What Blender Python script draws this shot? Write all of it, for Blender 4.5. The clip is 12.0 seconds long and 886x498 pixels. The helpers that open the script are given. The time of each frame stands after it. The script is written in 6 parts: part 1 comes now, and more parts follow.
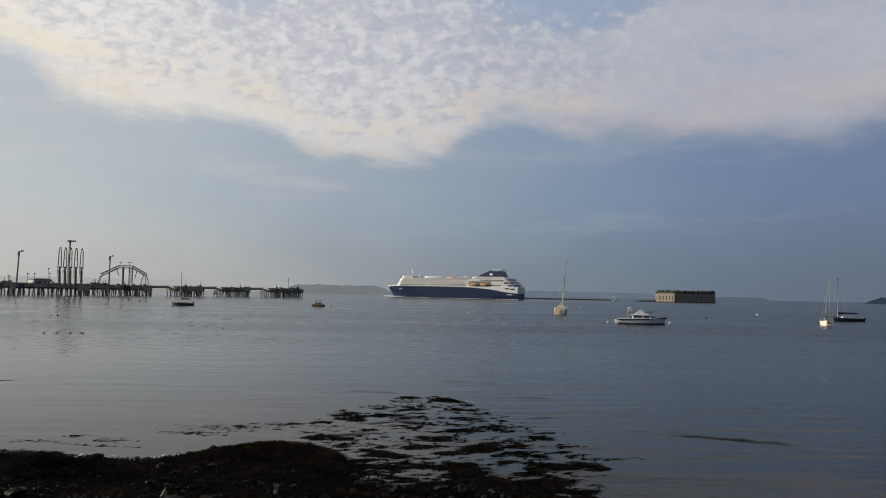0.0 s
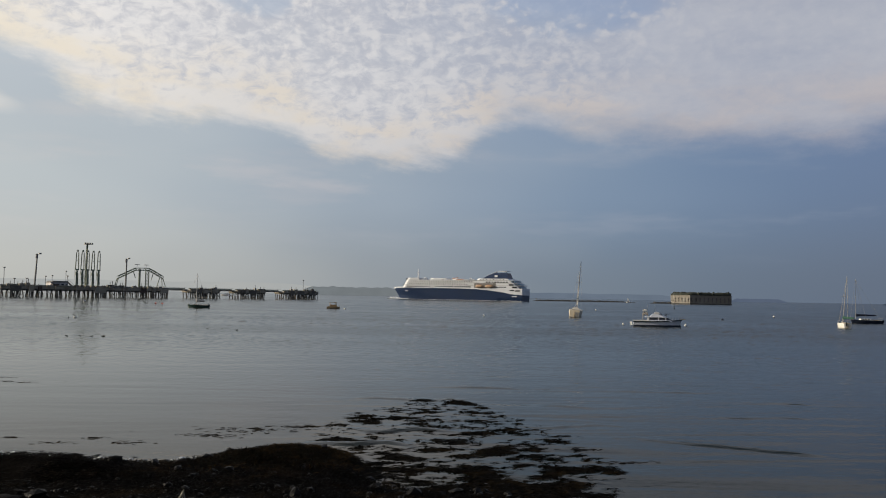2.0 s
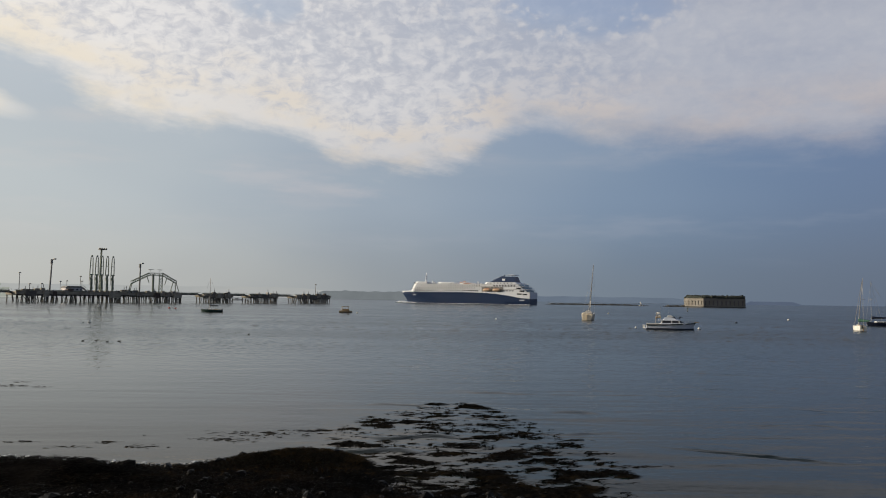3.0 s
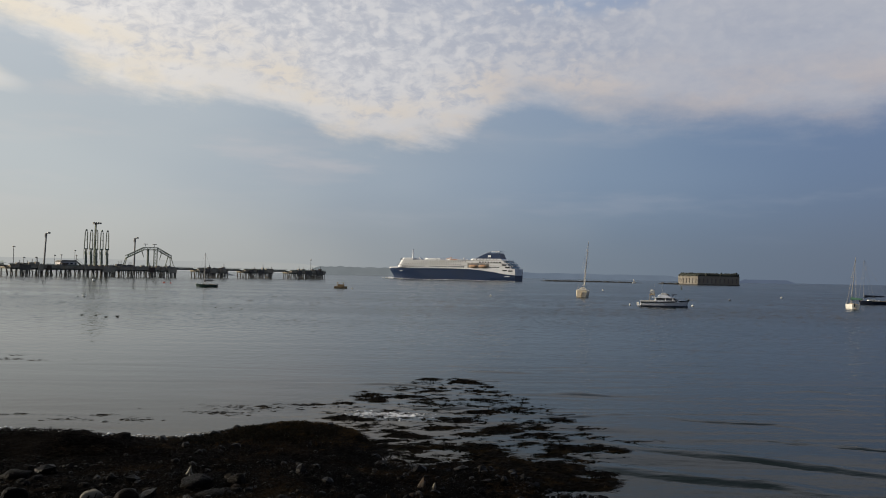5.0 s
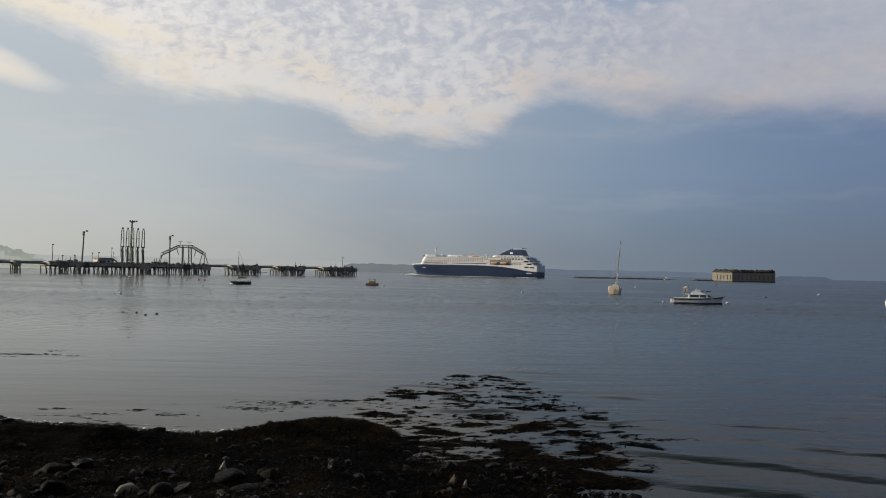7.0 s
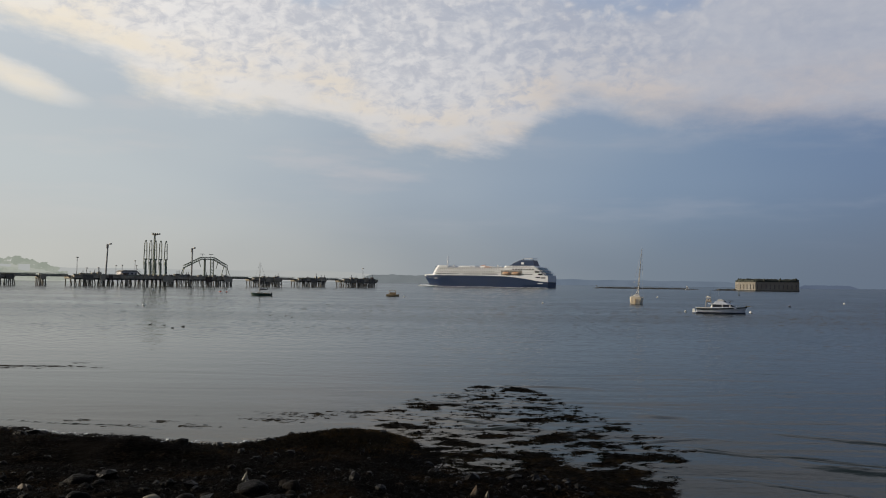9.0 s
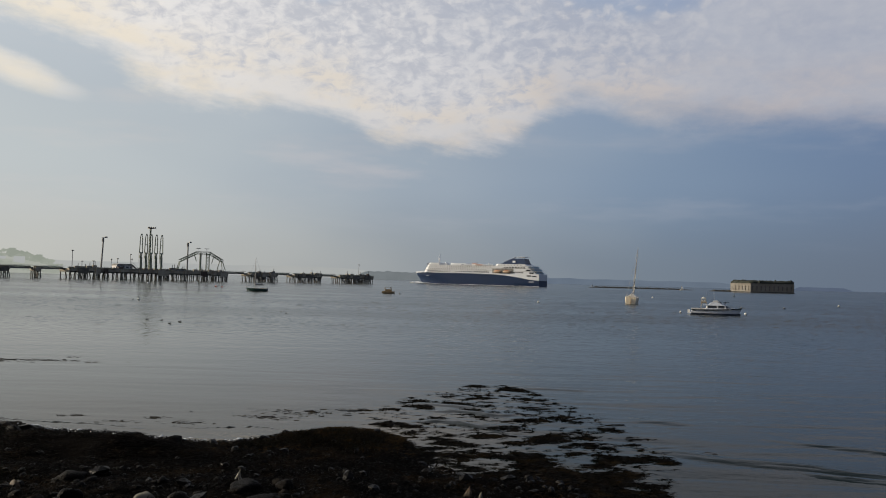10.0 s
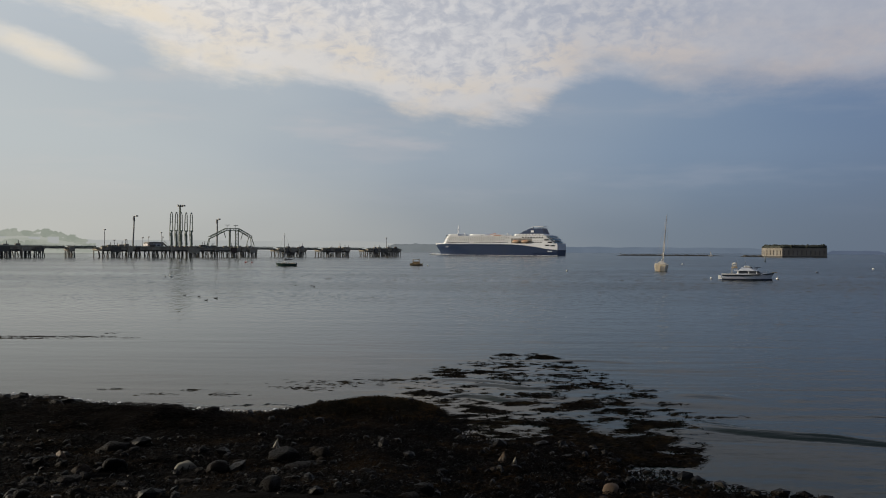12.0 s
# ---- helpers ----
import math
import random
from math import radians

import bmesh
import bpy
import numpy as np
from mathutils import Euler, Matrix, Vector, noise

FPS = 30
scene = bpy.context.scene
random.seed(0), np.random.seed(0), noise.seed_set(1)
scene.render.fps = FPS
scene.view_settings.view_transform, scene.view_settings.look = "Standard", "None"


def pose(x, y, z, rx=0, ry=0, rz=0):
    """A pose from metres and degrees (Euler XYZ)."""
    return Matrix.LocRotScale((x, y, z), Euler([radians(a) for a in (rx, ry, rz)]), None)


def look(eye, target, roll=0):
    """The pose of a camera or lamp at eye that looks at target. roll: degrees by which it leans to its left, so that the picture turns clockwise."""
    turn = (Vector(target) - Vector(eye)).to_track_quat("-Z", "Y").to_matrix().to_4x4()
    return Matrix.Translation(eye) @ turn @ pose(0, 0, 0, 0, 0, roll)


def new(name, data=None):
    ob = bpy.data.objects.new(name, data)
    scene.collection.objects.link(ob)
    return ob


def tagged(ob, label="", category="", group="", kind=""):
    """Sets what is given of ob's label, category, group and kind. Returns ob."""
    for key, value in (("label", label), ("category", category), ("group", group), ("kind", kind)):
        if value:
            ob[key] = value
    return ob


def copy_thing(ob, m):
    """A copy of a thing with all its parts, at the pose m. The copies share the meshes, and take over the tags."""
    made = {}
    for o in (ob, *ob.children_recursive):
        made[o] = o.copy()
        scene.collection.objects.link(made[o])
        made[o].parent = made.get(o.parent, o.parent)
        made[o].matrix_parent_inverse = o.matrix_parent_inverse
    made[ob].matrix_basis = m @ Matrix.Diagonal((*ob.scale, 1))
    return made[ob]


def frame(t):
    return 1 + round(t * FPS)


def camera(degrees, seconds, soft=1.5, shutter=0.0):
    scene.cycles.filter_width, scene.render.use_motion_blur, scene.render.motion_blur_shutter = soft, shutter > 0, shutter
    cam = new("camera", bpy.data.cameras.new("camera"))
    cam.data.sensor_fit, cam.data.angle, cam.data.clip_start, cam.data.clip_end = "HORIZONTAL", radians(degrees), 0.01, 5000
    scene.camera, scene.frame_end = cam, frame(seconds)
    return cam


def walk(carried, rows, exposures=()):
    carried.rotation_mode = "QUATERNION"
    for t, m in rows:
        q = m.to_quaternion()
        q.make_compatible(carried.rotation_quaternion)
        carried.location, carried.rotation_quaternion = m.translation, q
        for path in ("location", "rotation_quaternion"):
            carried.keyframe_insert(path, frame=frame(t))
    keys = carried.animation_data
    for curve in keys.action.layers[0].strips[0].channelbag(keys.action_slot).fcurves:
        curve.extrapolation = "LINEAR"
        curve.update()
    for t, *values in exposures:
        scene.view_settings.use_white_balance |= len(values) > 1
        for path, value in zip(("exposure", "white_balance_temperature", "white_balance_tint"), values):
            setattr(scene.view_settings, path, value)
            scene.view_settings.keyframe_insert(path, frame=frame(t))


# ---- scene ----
cam = camera(57.3, 12.0, soft=1.0)
PATH = [
    (0.0, -0.039, 0.010, 4.976, -5.429, 3.152, -1.080),
    (0.5, -0.036, 0.025, 4.997, -5.204, 3.015, -0.828),
    (1.0, -0.060, -0.002, 5.053, -6.068, 3.401, -1.361),
    (1.5, -0.055, -0.051, 5.013, -4.981, 2.987, -1.196),
    (2.0, -0.066, -0.045, 5.018, -4.415, 3.268, -1.039),
    (2.5, -0.052, -0.046, 5.012, -4.011, 2.675, -1.054),
    (3.0, -0.047, -0.010, 5.005, -3.555, 3.527, -0.854),
    (5.0, -0.018, -0.050, 4.988, -3.902, 1.858, -1.186),
    (5.5, -0.038, -0.037, 4.987, -3.164, 1.601, -0.777),
    (6.0, -0.019, -0.027, 4.954, -1.728, 0.859, -1.703),
    (6.5, -0.017, -0.011, 4.964, -1.917, 0.462, -1.009),
    (7.0, -0.006, -0.017, 4.980, -1.701, 1.599, -1.114),
    (7.5, -0.008, -0.022, 4.977, -0.923, 2.539, -1.703),
    (9.5, -0.009, -0.028, 4.987, -0.187, 2.226, -0.713),
    (10.0, -0.017, 0.005, 5.048, -0.565, 2.159, -1.547),
    (10.5, 0.000, 0.000, 5.000, -0.000, 2.630, -1.150),
    (11.0, -0.014, -0.069, 4.957, 0.002, 2.464, -1.128),
    (11.5, -0.003, -0.033, 4.992, -0.194, 1.585, -1.080),
    (12.0, -0.074, -0.025, 4.976, 1.375, 0.119, -0.327)
]
walk(cam, [(t, pose(x, y, z, 90 + p, r, w)) for t, x, y, z, w, p, r in PATH], [(0, -0.02), (3, 0.0), (5, -0.04), (6.5, -0.03), (7.5, 0.0), (10.5, -0.01), (11, -0.06), (11.5, -0.07), (12, -0.09)])

# ---- light ----
SUN_AZ, SUN_EL = -81.0, 14.0  # degrees clockwise from straight ahead, degrees above the sea


def nodes_of(tree):
    def add(node, **values):
        n = tree.nodes.new(node)
        for key, v in values.items():
            if key[0] == "i" and key[1:].isdigit():
                if isinstance(v, bpy.types.NodeSocket):
                    tree.links.new(v, n.inputs[int(key[1:])])
                else:
                    n.inputs[int(key[1:])].default_value = v
            elif key == "op":
                n.operation = v
            elif key == "kind":
                n.data_type = v
            elif key == "blend":
                n.blend_type = v
            elif key == "interp":
                n.interpolation_type = v
        return n
    def m(op, a, b=0.0, c=0.0):
        return add("ShaderNodeMath", op=op, i0=a, i1=b, i2=c).outputs[0]
    def smooth(v, a, b, lo=0.0, hi=1.0):
        n = add("ShaderNodeMapRange", interp="SMOOTHSTEP", i0=v, i1=a, i2=b, i3=lo, i4=hi)
        return n.outputs[0]
    def mix(f, a, b, blend="MIX"):
        n = add("ShaderNodeMix", kind="RGBA", blend=blend)
        for sock, v in ((n.inputs[0], f), (n.inputs[6], a), (n.inputs[7], b)):
            if isinstance(v, bpy.types.NodeSocket):
                tree.links.new(v, sock)
            else:
                sock.default_value = v if not isinstance(v, tuple) or len(v) == 4 else (*v, 1)
        return n.outputs[2]
    def noise_of(vec, scale, detail=3.0, rough=0.55, warp=0.0):
        n = tree.nodes.new("ShaderNodeTexNoise")
        if vec is not None:
            tree.links.new(vec, n.inputs["Vector"])
        n.inputs["Scale"].default_value, n.inputs["Detail"].default_value = scale, detail
        n.inputs["Roughness"].default_value, n.inputs["Distortion"].default_value = rough, warp
        return n.outputs[0]
    def xyz(a, b, c):
        return add("ShaderNodeCombineXYZ", i0=a, i1=b, i2=c).outputs[0]
    return add, m, smooth, mix, noise_of, xyz


def srgb(r, g, b):
    return tuple((v / 255 / 12.92 if v < 10.3 else ((v / 255 + 0.055) / 1.055) ** 2.4) for v in (r, g, b)) + (1.0,)


def build_sky():
    world = bpy.data.worlds.new("sky")
    scene.world = world
    world.use_nodes = True
    tree = world.node_tree
    tree.nodes.clear()
    add, m, smooth, mix, noise_of, xyz = nodes_of(tree)
    gen = add("ShaderNodeTexCoord").outputs["Generated"]
    sep = add("ShaderNodeSeparateXYZ", i0=gen)
    x, y, z = sep.outputs
    az = m("ARCTAN2", x, y)
    el = m("ARCSINE", z)
    fan = xyz(m("MULTIPLY", az, 1.0), m("MULTIPLY", el, 2.6), 0.0)
    # clear air: pale towards the sun, blue away from it, greyer near the sea
    sa, se = radians(SUN_AZ + 2), radians(SUN_EL)
    near_sun = m("ADD", m("MULTIPLY", x, math.sin(sa) * math.cos(se)), m("ADD", m("MULTIPLY", y, math.cos(sa) * math.cos(se)), m("MULTIPLY", z, math.sin(se))))
    side = smooth(m("ADD", near_sun, m("MULTIPLY", m("SUBTRACT", noise_of(fan, 2.5, 2), 0.5), 0.35)), 0.80, -0.26)
    side = m("MAXIMUM", side, m("MULTIPLY", smooth(y, 0.0, -0.6), 0.75))
    low = mix(side, srgb(193, 195, 191), srgb(108, 123, 140))
    mid = mix(side, srgb(189, 197, 201), srgb(112, 135, 164))
    high = mix(side, srgb(190, 200, 213), srgb(134, 156, 194))
    air = mix(smooth(el, 0.0, 0.13), low, mid)
    air = mix(smooth(el, 0.12, 0.45), air, high)
    # deeper, bluer air well away from the sun
    air = mix(m("MULTIPLY", smooth(az, 0.22, 0.66), smooth(el, 0.0, 0.1, 0.45, 0.5)), air, mix(smooth(el, 0.02, 0.2), srgb(84, 94, 118), srgb(94, 110, 148)))
    # thin veils under the bank
    veil = smooth(noise_of(xyz(m("MULTIPLY", az, 3.0), m("MULTIPLY", el, 16.0), 1.7), 1.6, 4), 0.5, 0.75)
    veil = m("MULTIPLY", veil, m("MULTIPLY", smooth(el, 0.03, 0.1), 0.35))
    air = mix(veil, air, mix(side, srgb(206, 203, 202), srgb(146, 156, 174)))
    streak = m("ADD", m("POWER", m("DIVIDE", m("ADD", az, 0.13), 0.11), 2.0), m("POWER", m("DIVIDE", m("ADD", m("SUBTRACT", el, 0.14), m("MULTIPLY_ADD", az, 0.12, 0.016)), 0.014), 2.0))
    streak = smooth(m("ADD", streak, m("MULTIPLY", m("SUBTRACT", noise_of(xyz(m("MULTIPLY", az, 2.0), m("MULTIPLY", el, 9.0), 6.0), 9.0, 4), 0.5), 3.0)), 1.4, -0.4)
    air = mix(m("MULTIPLY", streak, 0.28), air, srgb(202, 196, 198))
    # the lower edge of the cloud bank, by bearing
    curve = add("ShaderNodeFloatCurve", i1=m("MULTIPLY_ADD", az, 1 / 1.6, 0.5))
    pts = curve.mapping.curves[0].points
    edge = [(-0.8, 0.25), (-0.5, 0.268), (-0.405, 0.244), (-0.373, 0.224), (-0.307, 0.2), (-0.272, 0.192), (-0.184, 0.2), (-0.115, 0.189),
            (-0.075, 0.158), (0.0, 0.151), (0.075, 0.16), (0.1, 0.176), (0.135, 0.2), (0.275, 0.183), (0.371, 0.173), (0.48, 0.174), (0.595, 0.18), (0.8, 0.22)]
    while len(pts) < len(edge):
        pts.new(0.5, 0.5)
    for p, (a, e) in zip(pts, edge):
        p.location = (a / 1.6 + 0.5, e)
    curve.mapping.update()
    ragged = m("MULTIPLY", m("SUBTRACT", noise_of(xyz(m("MULTIPLY", az, 1.0), m("MULTIPLY", el, 2.2), 4.0), 7.0, 6, 0.62), 0.5), 0.075)
    ragged = m("ADD", ragged, m("MULTIPLY", m("SUBTRACT", noise_of(xyz(m("MULTIPLY", az, 0.7), m("ADD", m("MULTIPLY", el, 2.6), m("MULTIPLY", az, 0.5)), 8.0), 24.0, 5, 0.6), 0.5), m("MULTIPLY", smooth(az, 0.3, 0.1), 0.035)))
    over = m("SUBTRACT", m("ADD", el, ragged), curve.outputs[0])
    bank = m("MULTIPLY", smooth(over, -0.010, m("MULTIPLY_ADD", smooth(az, 0.1, 0.35), 0.025, 0.026)), smooth(over, -0.03, 0.12, 0.75, 1.0))
    # a small separate puff towards the sun
    pa, pe = m("ADD", az, 0.485), m("SUBTRACT", el, 0.216)
    pe = m("ADD", pe, m("MULTIPLY", pa, 0.27))
    puff = m("ADD", m("POWER", m("DIVIDE", pa, 0.066), 2.0), m("POWER", m("DIVIDE", m("ADD", pe, m("MULTIPLY", ragged, 0.35)), 0.017), 2.0))
    puff = smooth(m("ADD", puff, m("MULTIPLY", ragged, 9.0)), 1.6, -0.4)
    # rows of small cloudlets with bluer air between them
    small = xyz(az, m("MULTIPLY", el, 1.35), 2.0)
    drift = add("ShaderNodeVectorMath", op="ADD", i0=small).outputs[0]
    wobble = noise_of(small, 22.0, 2)
    tree.links.new(xyz(m("MULTIPLY", wobble, 0.03), m("MULTIPLY", noise_of(small, 17.0, 2), 0.022), 0.0), drift.node.inputs[1])
    dots = tree.nodes.new("ShaderNodeTexVoronoi")
    dots.feature, dots.voronoi_dimensions = "SMOOTH_F1", "2D"
    tree.links.new(drift, dots.inputs["Vector"])
    dots.inputs["Scale"].default_value, dots.inputs["Smoothness"].default_value, dots.inputs["Detail"].default_value = 40.0, 0.9, 2.0
    cells = smooth(m("ADD", dots.outputs["Distance"], m("MULTIPLY", m("SUBTRACT", noise_of(small, 48.0, 4, 0.65), 0.5), 0.7)), 0.85, 0.05)
    where = smooth(noise_of(fan, 3.2, 2), 0.38, 0.62)
    high_up = smooth(el, 0.2, 0.32)
    flock = m("MULTIPLY_ADD", smooth(m("ABSOLUTE", m("SUBTRACT", az, 0.08)), 0.34, 0.12), 0.85, 0.15)
    high_up = m("MULTIPLY", high_up, flock)
    holes = m("MULTIPLY", m("MULTIPLY", m("SUBTRACT", 1.0, cells), smooth(over, 0.03, 0.1)), m("MULTIPLY_ADD", m("MULTIPLY", m("MULTIPLY_ADD", where, 0.6, 0.4), high_up), 0.22, 0.04))
    gap_a = m("ADD", m("POWER", m("DIVIDE", m("ADD", az, 0.16), 0.055), 2.0), m("POWER", m("DIVIDE", m("SUBTRACT", el, 0.352), 0.03), 2.0))
    gap_b = m("ADD", m("POWER", m("DIVIDE", m("SUBTRACT", az, 0.24), 0.12), 2.0), m("POWER", m("DIVIDE", m("SUBTRACT", el, 0.355), 0.045), 2.0))
    blue_gap = m("MULTIPLY", smooth(m("ADD", m("MINIMUM", gap_a, gap_b), m("MULTIPLY", cells, 0.7)), 1.5, 0.4), 0.75)
    cover = m("MAXIMUM", m("MULTIPLY", bank, m("SUBTRACT", 1.0, m("MAXIMUM", holes, blue_gap))), m("MULTIPLY", puff, 0.8))
    soft = noise_of(xyz(m("MULTIPLY", az, 2.0), m("MULTIPLY", el, 6.0), 9.0), 4.0, 5, 0.6)
    lit = mix(side, srgb(240, 238, 236), srgb(178, 182, 193))
    shade = mix(side, srgb(205, 206, 211), srgb(160, 167, 184))
    mottle = m("SUBTRACT", noise_of(drift, 52.0, 4, 0.6, 0.6), 0.5)
    ripples = m("SUBTRACT", noise_of(xyz(m("ADD", m("MULTIPLY", az, 0.8), m("MULTIPLY", el, 0.9)), m("SUBTRACT", m("MULTIPLY", el, 1.9), m("MULTIPLY", az, 0.5)), 5.0), 46.0, 4, 0.6, 0.4), 0.5)
    calm = smooth(az, 0.34, 0.2, 0.22, 1.0)
    grain = m("MULTIPLY", m("ADD", m("MULTIPLY", mottle, 0.75), m("MULTIPLY", ripples, 0.55)), m("MULTIPLY", calm, smooth(over, 0.0, 0.06, 0.35, 1.0)))
    puffs = m("ADD", m("ADD", m("MULTIPLY_ADD", soft, 0.4, 0.22), m("MULTIPLY", grain, 1.15)), m("MULTIPLY", m("SUBTRACT", cells, 0.5), m("MULTIPLY", high_up, 0.22)))
    rim = m("MULTIPLY", smooth(over, 0.09, 0.01), 0.12)
    cloud = mix(smooth(m("ADD", puffs, rim), 0.17, 0.57), shade, mix(m("MULTIPLY", smooth(over, 0.11, 0.03), smooth(noise_of(fan, 9.0, 3), 0.4, 0.6, 0.3, 0.95)), lit, mix(side, srgb(246, 235, 214), srgb(191, 184, 184))))
    colour = mix(cover, air, cloud)
    colour = mix(m("MULTIPLY", smooth(el, m("MULTIPLY_ADD", side, -0.09, 0.4), m("MULTIPLY_ADD", side, -0.52, 1.0)), 0.85), colour, mix(side, srgb(168, 174, 178), srgb(76, 92, 122)))
    colour = mix(smooth(el, -0.002, -0.03), colour, srgb(70, 80, 88))
    colour = mix(1.0, colour, (1.02, 1.0, 0.978), "MULTIPLY")
    sky = tree.nodes.new("ShaderNodeTexSky")
    sky.sky_type, sky.sun_disc = "NISHITA", False
    sky.sun_elevation, sky.sun_rotation = radians(SUN_EL), radians(SUN_AZ)
    sky.dust_density = 3.0
    clear = add("ShaderNodeBackground", i0=sky.outputs[0], i1=0.06)
    hazy = add("ShaderNodeBackground", i0=colour, i1=1.07)
    both = add("ShaderNodeMixShader", i0=0.92, i1=clear.outputs[0], i2=hazy.outputs[0])
    out = add("ShaderNodeOutputWorld")
    tree.links.new(both.outputs[0], out.inputs[0])


build_sky()
sun = new("sun", bpy.data.lights.new("sun", "SUN"))
sun.data.energy, sun.data.angle, sun.data.color = 4.6, radians(2.5), (1.0, 0.88, 0.70)
a, e = radians(SUN_AZ), radians(SUN_EL)
sun.matrix_world = look((math.sin(a) * math.cos(e) * 50, math.cos(a) * math.cos(e) * 50, math.sin(e) * 50), (0, 0, 0))


# ---- materials ----
def material(name, colour, rough=0.6, metal=0.0, vary=0.25, scale=1.0, fine=8.0, bump=0.3, tone=None, random_by="", ior=1.5, gloss=0.5):
    """A weathered surface: two scales of variation in tone and a fine relief. tone: the second colour, of stains or wear."""
    mat = bpy.data.materials.new(name)
    mat.use_nodes = True
    tree = mat.node_tree
    tree.nodes.clear()
    add, m, smooth, mix, noise_of, xyz = nodes_of(tree)
    place = add("ShaderNodeTexCoord").outputs["Object"]
    big = noise_of(place, scale, 4, 0.6)
    small = noise_of(place, scale * fine, 3, 0.6)
    base = (*colour, 1.0)
    dark = tuple(c * (1 - vary) for c in colour) + (1.0,)
    col = mix(smooth(small, 0.3, 0.7), dark, base)
    col = mix(smooth(big, 0.45, 0.68), col, (*tone, 1.0) if tone else tuple(min(1, c * (1 + vary)) for c in colour) + (1.0,))
    if random_by:
        rnd = add("ShaderNodeObjectInfo").outputs["Random"] if random_by == "object" else add("ShaderNodeNewGeometry").outputs["Random Per Island"]
        # a few pieces far paler than the rest
        level = m("MULTIPLY_ADD", rnd, 1.0, 0.5) if random_by == "island" else m("MULTIPLY_ADD", m("POWER", rnd, 5.0), 12.0, 0.3)
        hsv = add("ShaderNodeHueSaturation", i1=1.0, i2=level, i4=col)
        col = hsv.outputs[0]
    b = tree.nodes.new("ShaderNodeBsdfPrincipled")
    tree.links.new(col, b.inputs["Base Color"])
    tree.links.new(m("MULTIPLY_ADD", small, 0.25, rough - 0.12), b.inputs["Roughness"])
    b.inputs["Metallic"].default_value, b.inputs["IOR"].default_value, b.inputs["Specular IOR Level"].default_value = metal, ior, gloss
    if bump:
        bp = add("ShaderNodeBump", i0=bump, i1=0.05)
        tree.links.new(small, bp.inputs["Height"])
        tree.links.new(bp.outputs[0], b.inputs["Normal"])
    out = tree.nodes.new("ShaderNodeOutputMaterial")
    tree.links.new(b.outputs[0], out.inputs[0])
    return mat


def water_material(name, with_sheen):
    mat = bpy.data.materials.new(name)
    mat.use_nodes = True
    tree = mat.node_tree
    tree.nodes.clear()
    add, m, smooth, mix, noise_of, xyz = nodes_of(tree)
    place = add("ShaderNodeNewGeometry").outputs["Position"]
    sep = add("ShaderNodeSeparateXYZ", i0=place)
    x, y, z = sep.outputs
    # the chop is in the mesh; here only the finest ripples, and lanes of calm and ruffled water
    long = xyz(m("MULTIPLY", x, 0.5), y, 0.0)
    lanes = smooth(noise_of(xyz(m("MULTIPLY", x, 0.012), m("MULTIPLY", y, 0.04), 3.0), 1.0, 3), 0.36, 0.62)
    far = smooth(y, 34.0, 120.0)
    ruffle = m("MULTIPLY", far, m("MULTIPLY_ADD", lanes, 0.4, 0.6))
    heave = m("MULTIPLY", noise_of(xyz(m("MULTIPLY", x, 0.13), m("MULTIPLY", y, 0.55), 6.0), 0.7, 2, 0.5, 0.4), 0.06)
    breeze = smooth(m("DIVIDE", x, m("MAXIMUM", y, 1.0)), -0.3, 0.4, 0.4, 2.6)
    near = m("ADD", heave, m("ADD", m("MULTIPLY", noise_of(long, 0.9, 3, 0.6, 0.3), 0.007), m("MULTIPLY", noise_of(long, 3.4, 3, 0.6), 0.005)))
    near = m("MULTIPLY", near, m("MULTIPLY", breeze, m("MULTIPLY_ADD", far, -0.7, 1.0)))
    bp = add("ShaderNodeBump", i0=1.0, i1=1.0)
    tree.links.new(near, bp.inputs["Height"])
    b = tree.nodes.new("ShaderNodeBsdfPrincipled")
    murk = mix(smooth(noise_of(place, 0.05, 3), 0.35, 0.65), (0.004, 0.0085, 0.0065, 1), (0.006, 0.011, 0.0085, 1))
    # paler base colour in the western shallows, painted in for weak sky sheen
    west_sheen = 0.0 if not with_sheen else m("MULTIPLY", smooth(m("DIVIDE", x, m("MAXIMUM", y, 1.0)), 0.12, -0.22), smooth(y, 110.0, 27.0, 0.2, 1.0))
    murk = mix(west_sheen, murk, (0.098, 0.084, 0.060, 1))
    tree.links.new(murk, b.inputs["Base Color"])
    tree.links.new(m("ADD", m("MULTIPLY_ADD", ruffle, 0.12, 0.04), smooth(m("DIVIDE", x, m("MAXIMUM", y, 1.0)), -0.25, 0.45, 0.0, 0.06)), b.inputs["Roughness"])
    b.inputs["IOR"].default_value = 1.31
    b.inputs["Specular IOR Level"].default_value = 0.1
    tree.links.new(bp.outputs[0], b.inputs["Normal"])
    out = tree.nodes.new("ShaderNodeOutputMaterial")
    tree.links.new(b.outputs[0], out.inputs[0])
    return mat


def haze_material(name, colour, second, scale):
    """Land so far off that the air's own light covers it: a plain backdrop that glows, haze put into its colour."""
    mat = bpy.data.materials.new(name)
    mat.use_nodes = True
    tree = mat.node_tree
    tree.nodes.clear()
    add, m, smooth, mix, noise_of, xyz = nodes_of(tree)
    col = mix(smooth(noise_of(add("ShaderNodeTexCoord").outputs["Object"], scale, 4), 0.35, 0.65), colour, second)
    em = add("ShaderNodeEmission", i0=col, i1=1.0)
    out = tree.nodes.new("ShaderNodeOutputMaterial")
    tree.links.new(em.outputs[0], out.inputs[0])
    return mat


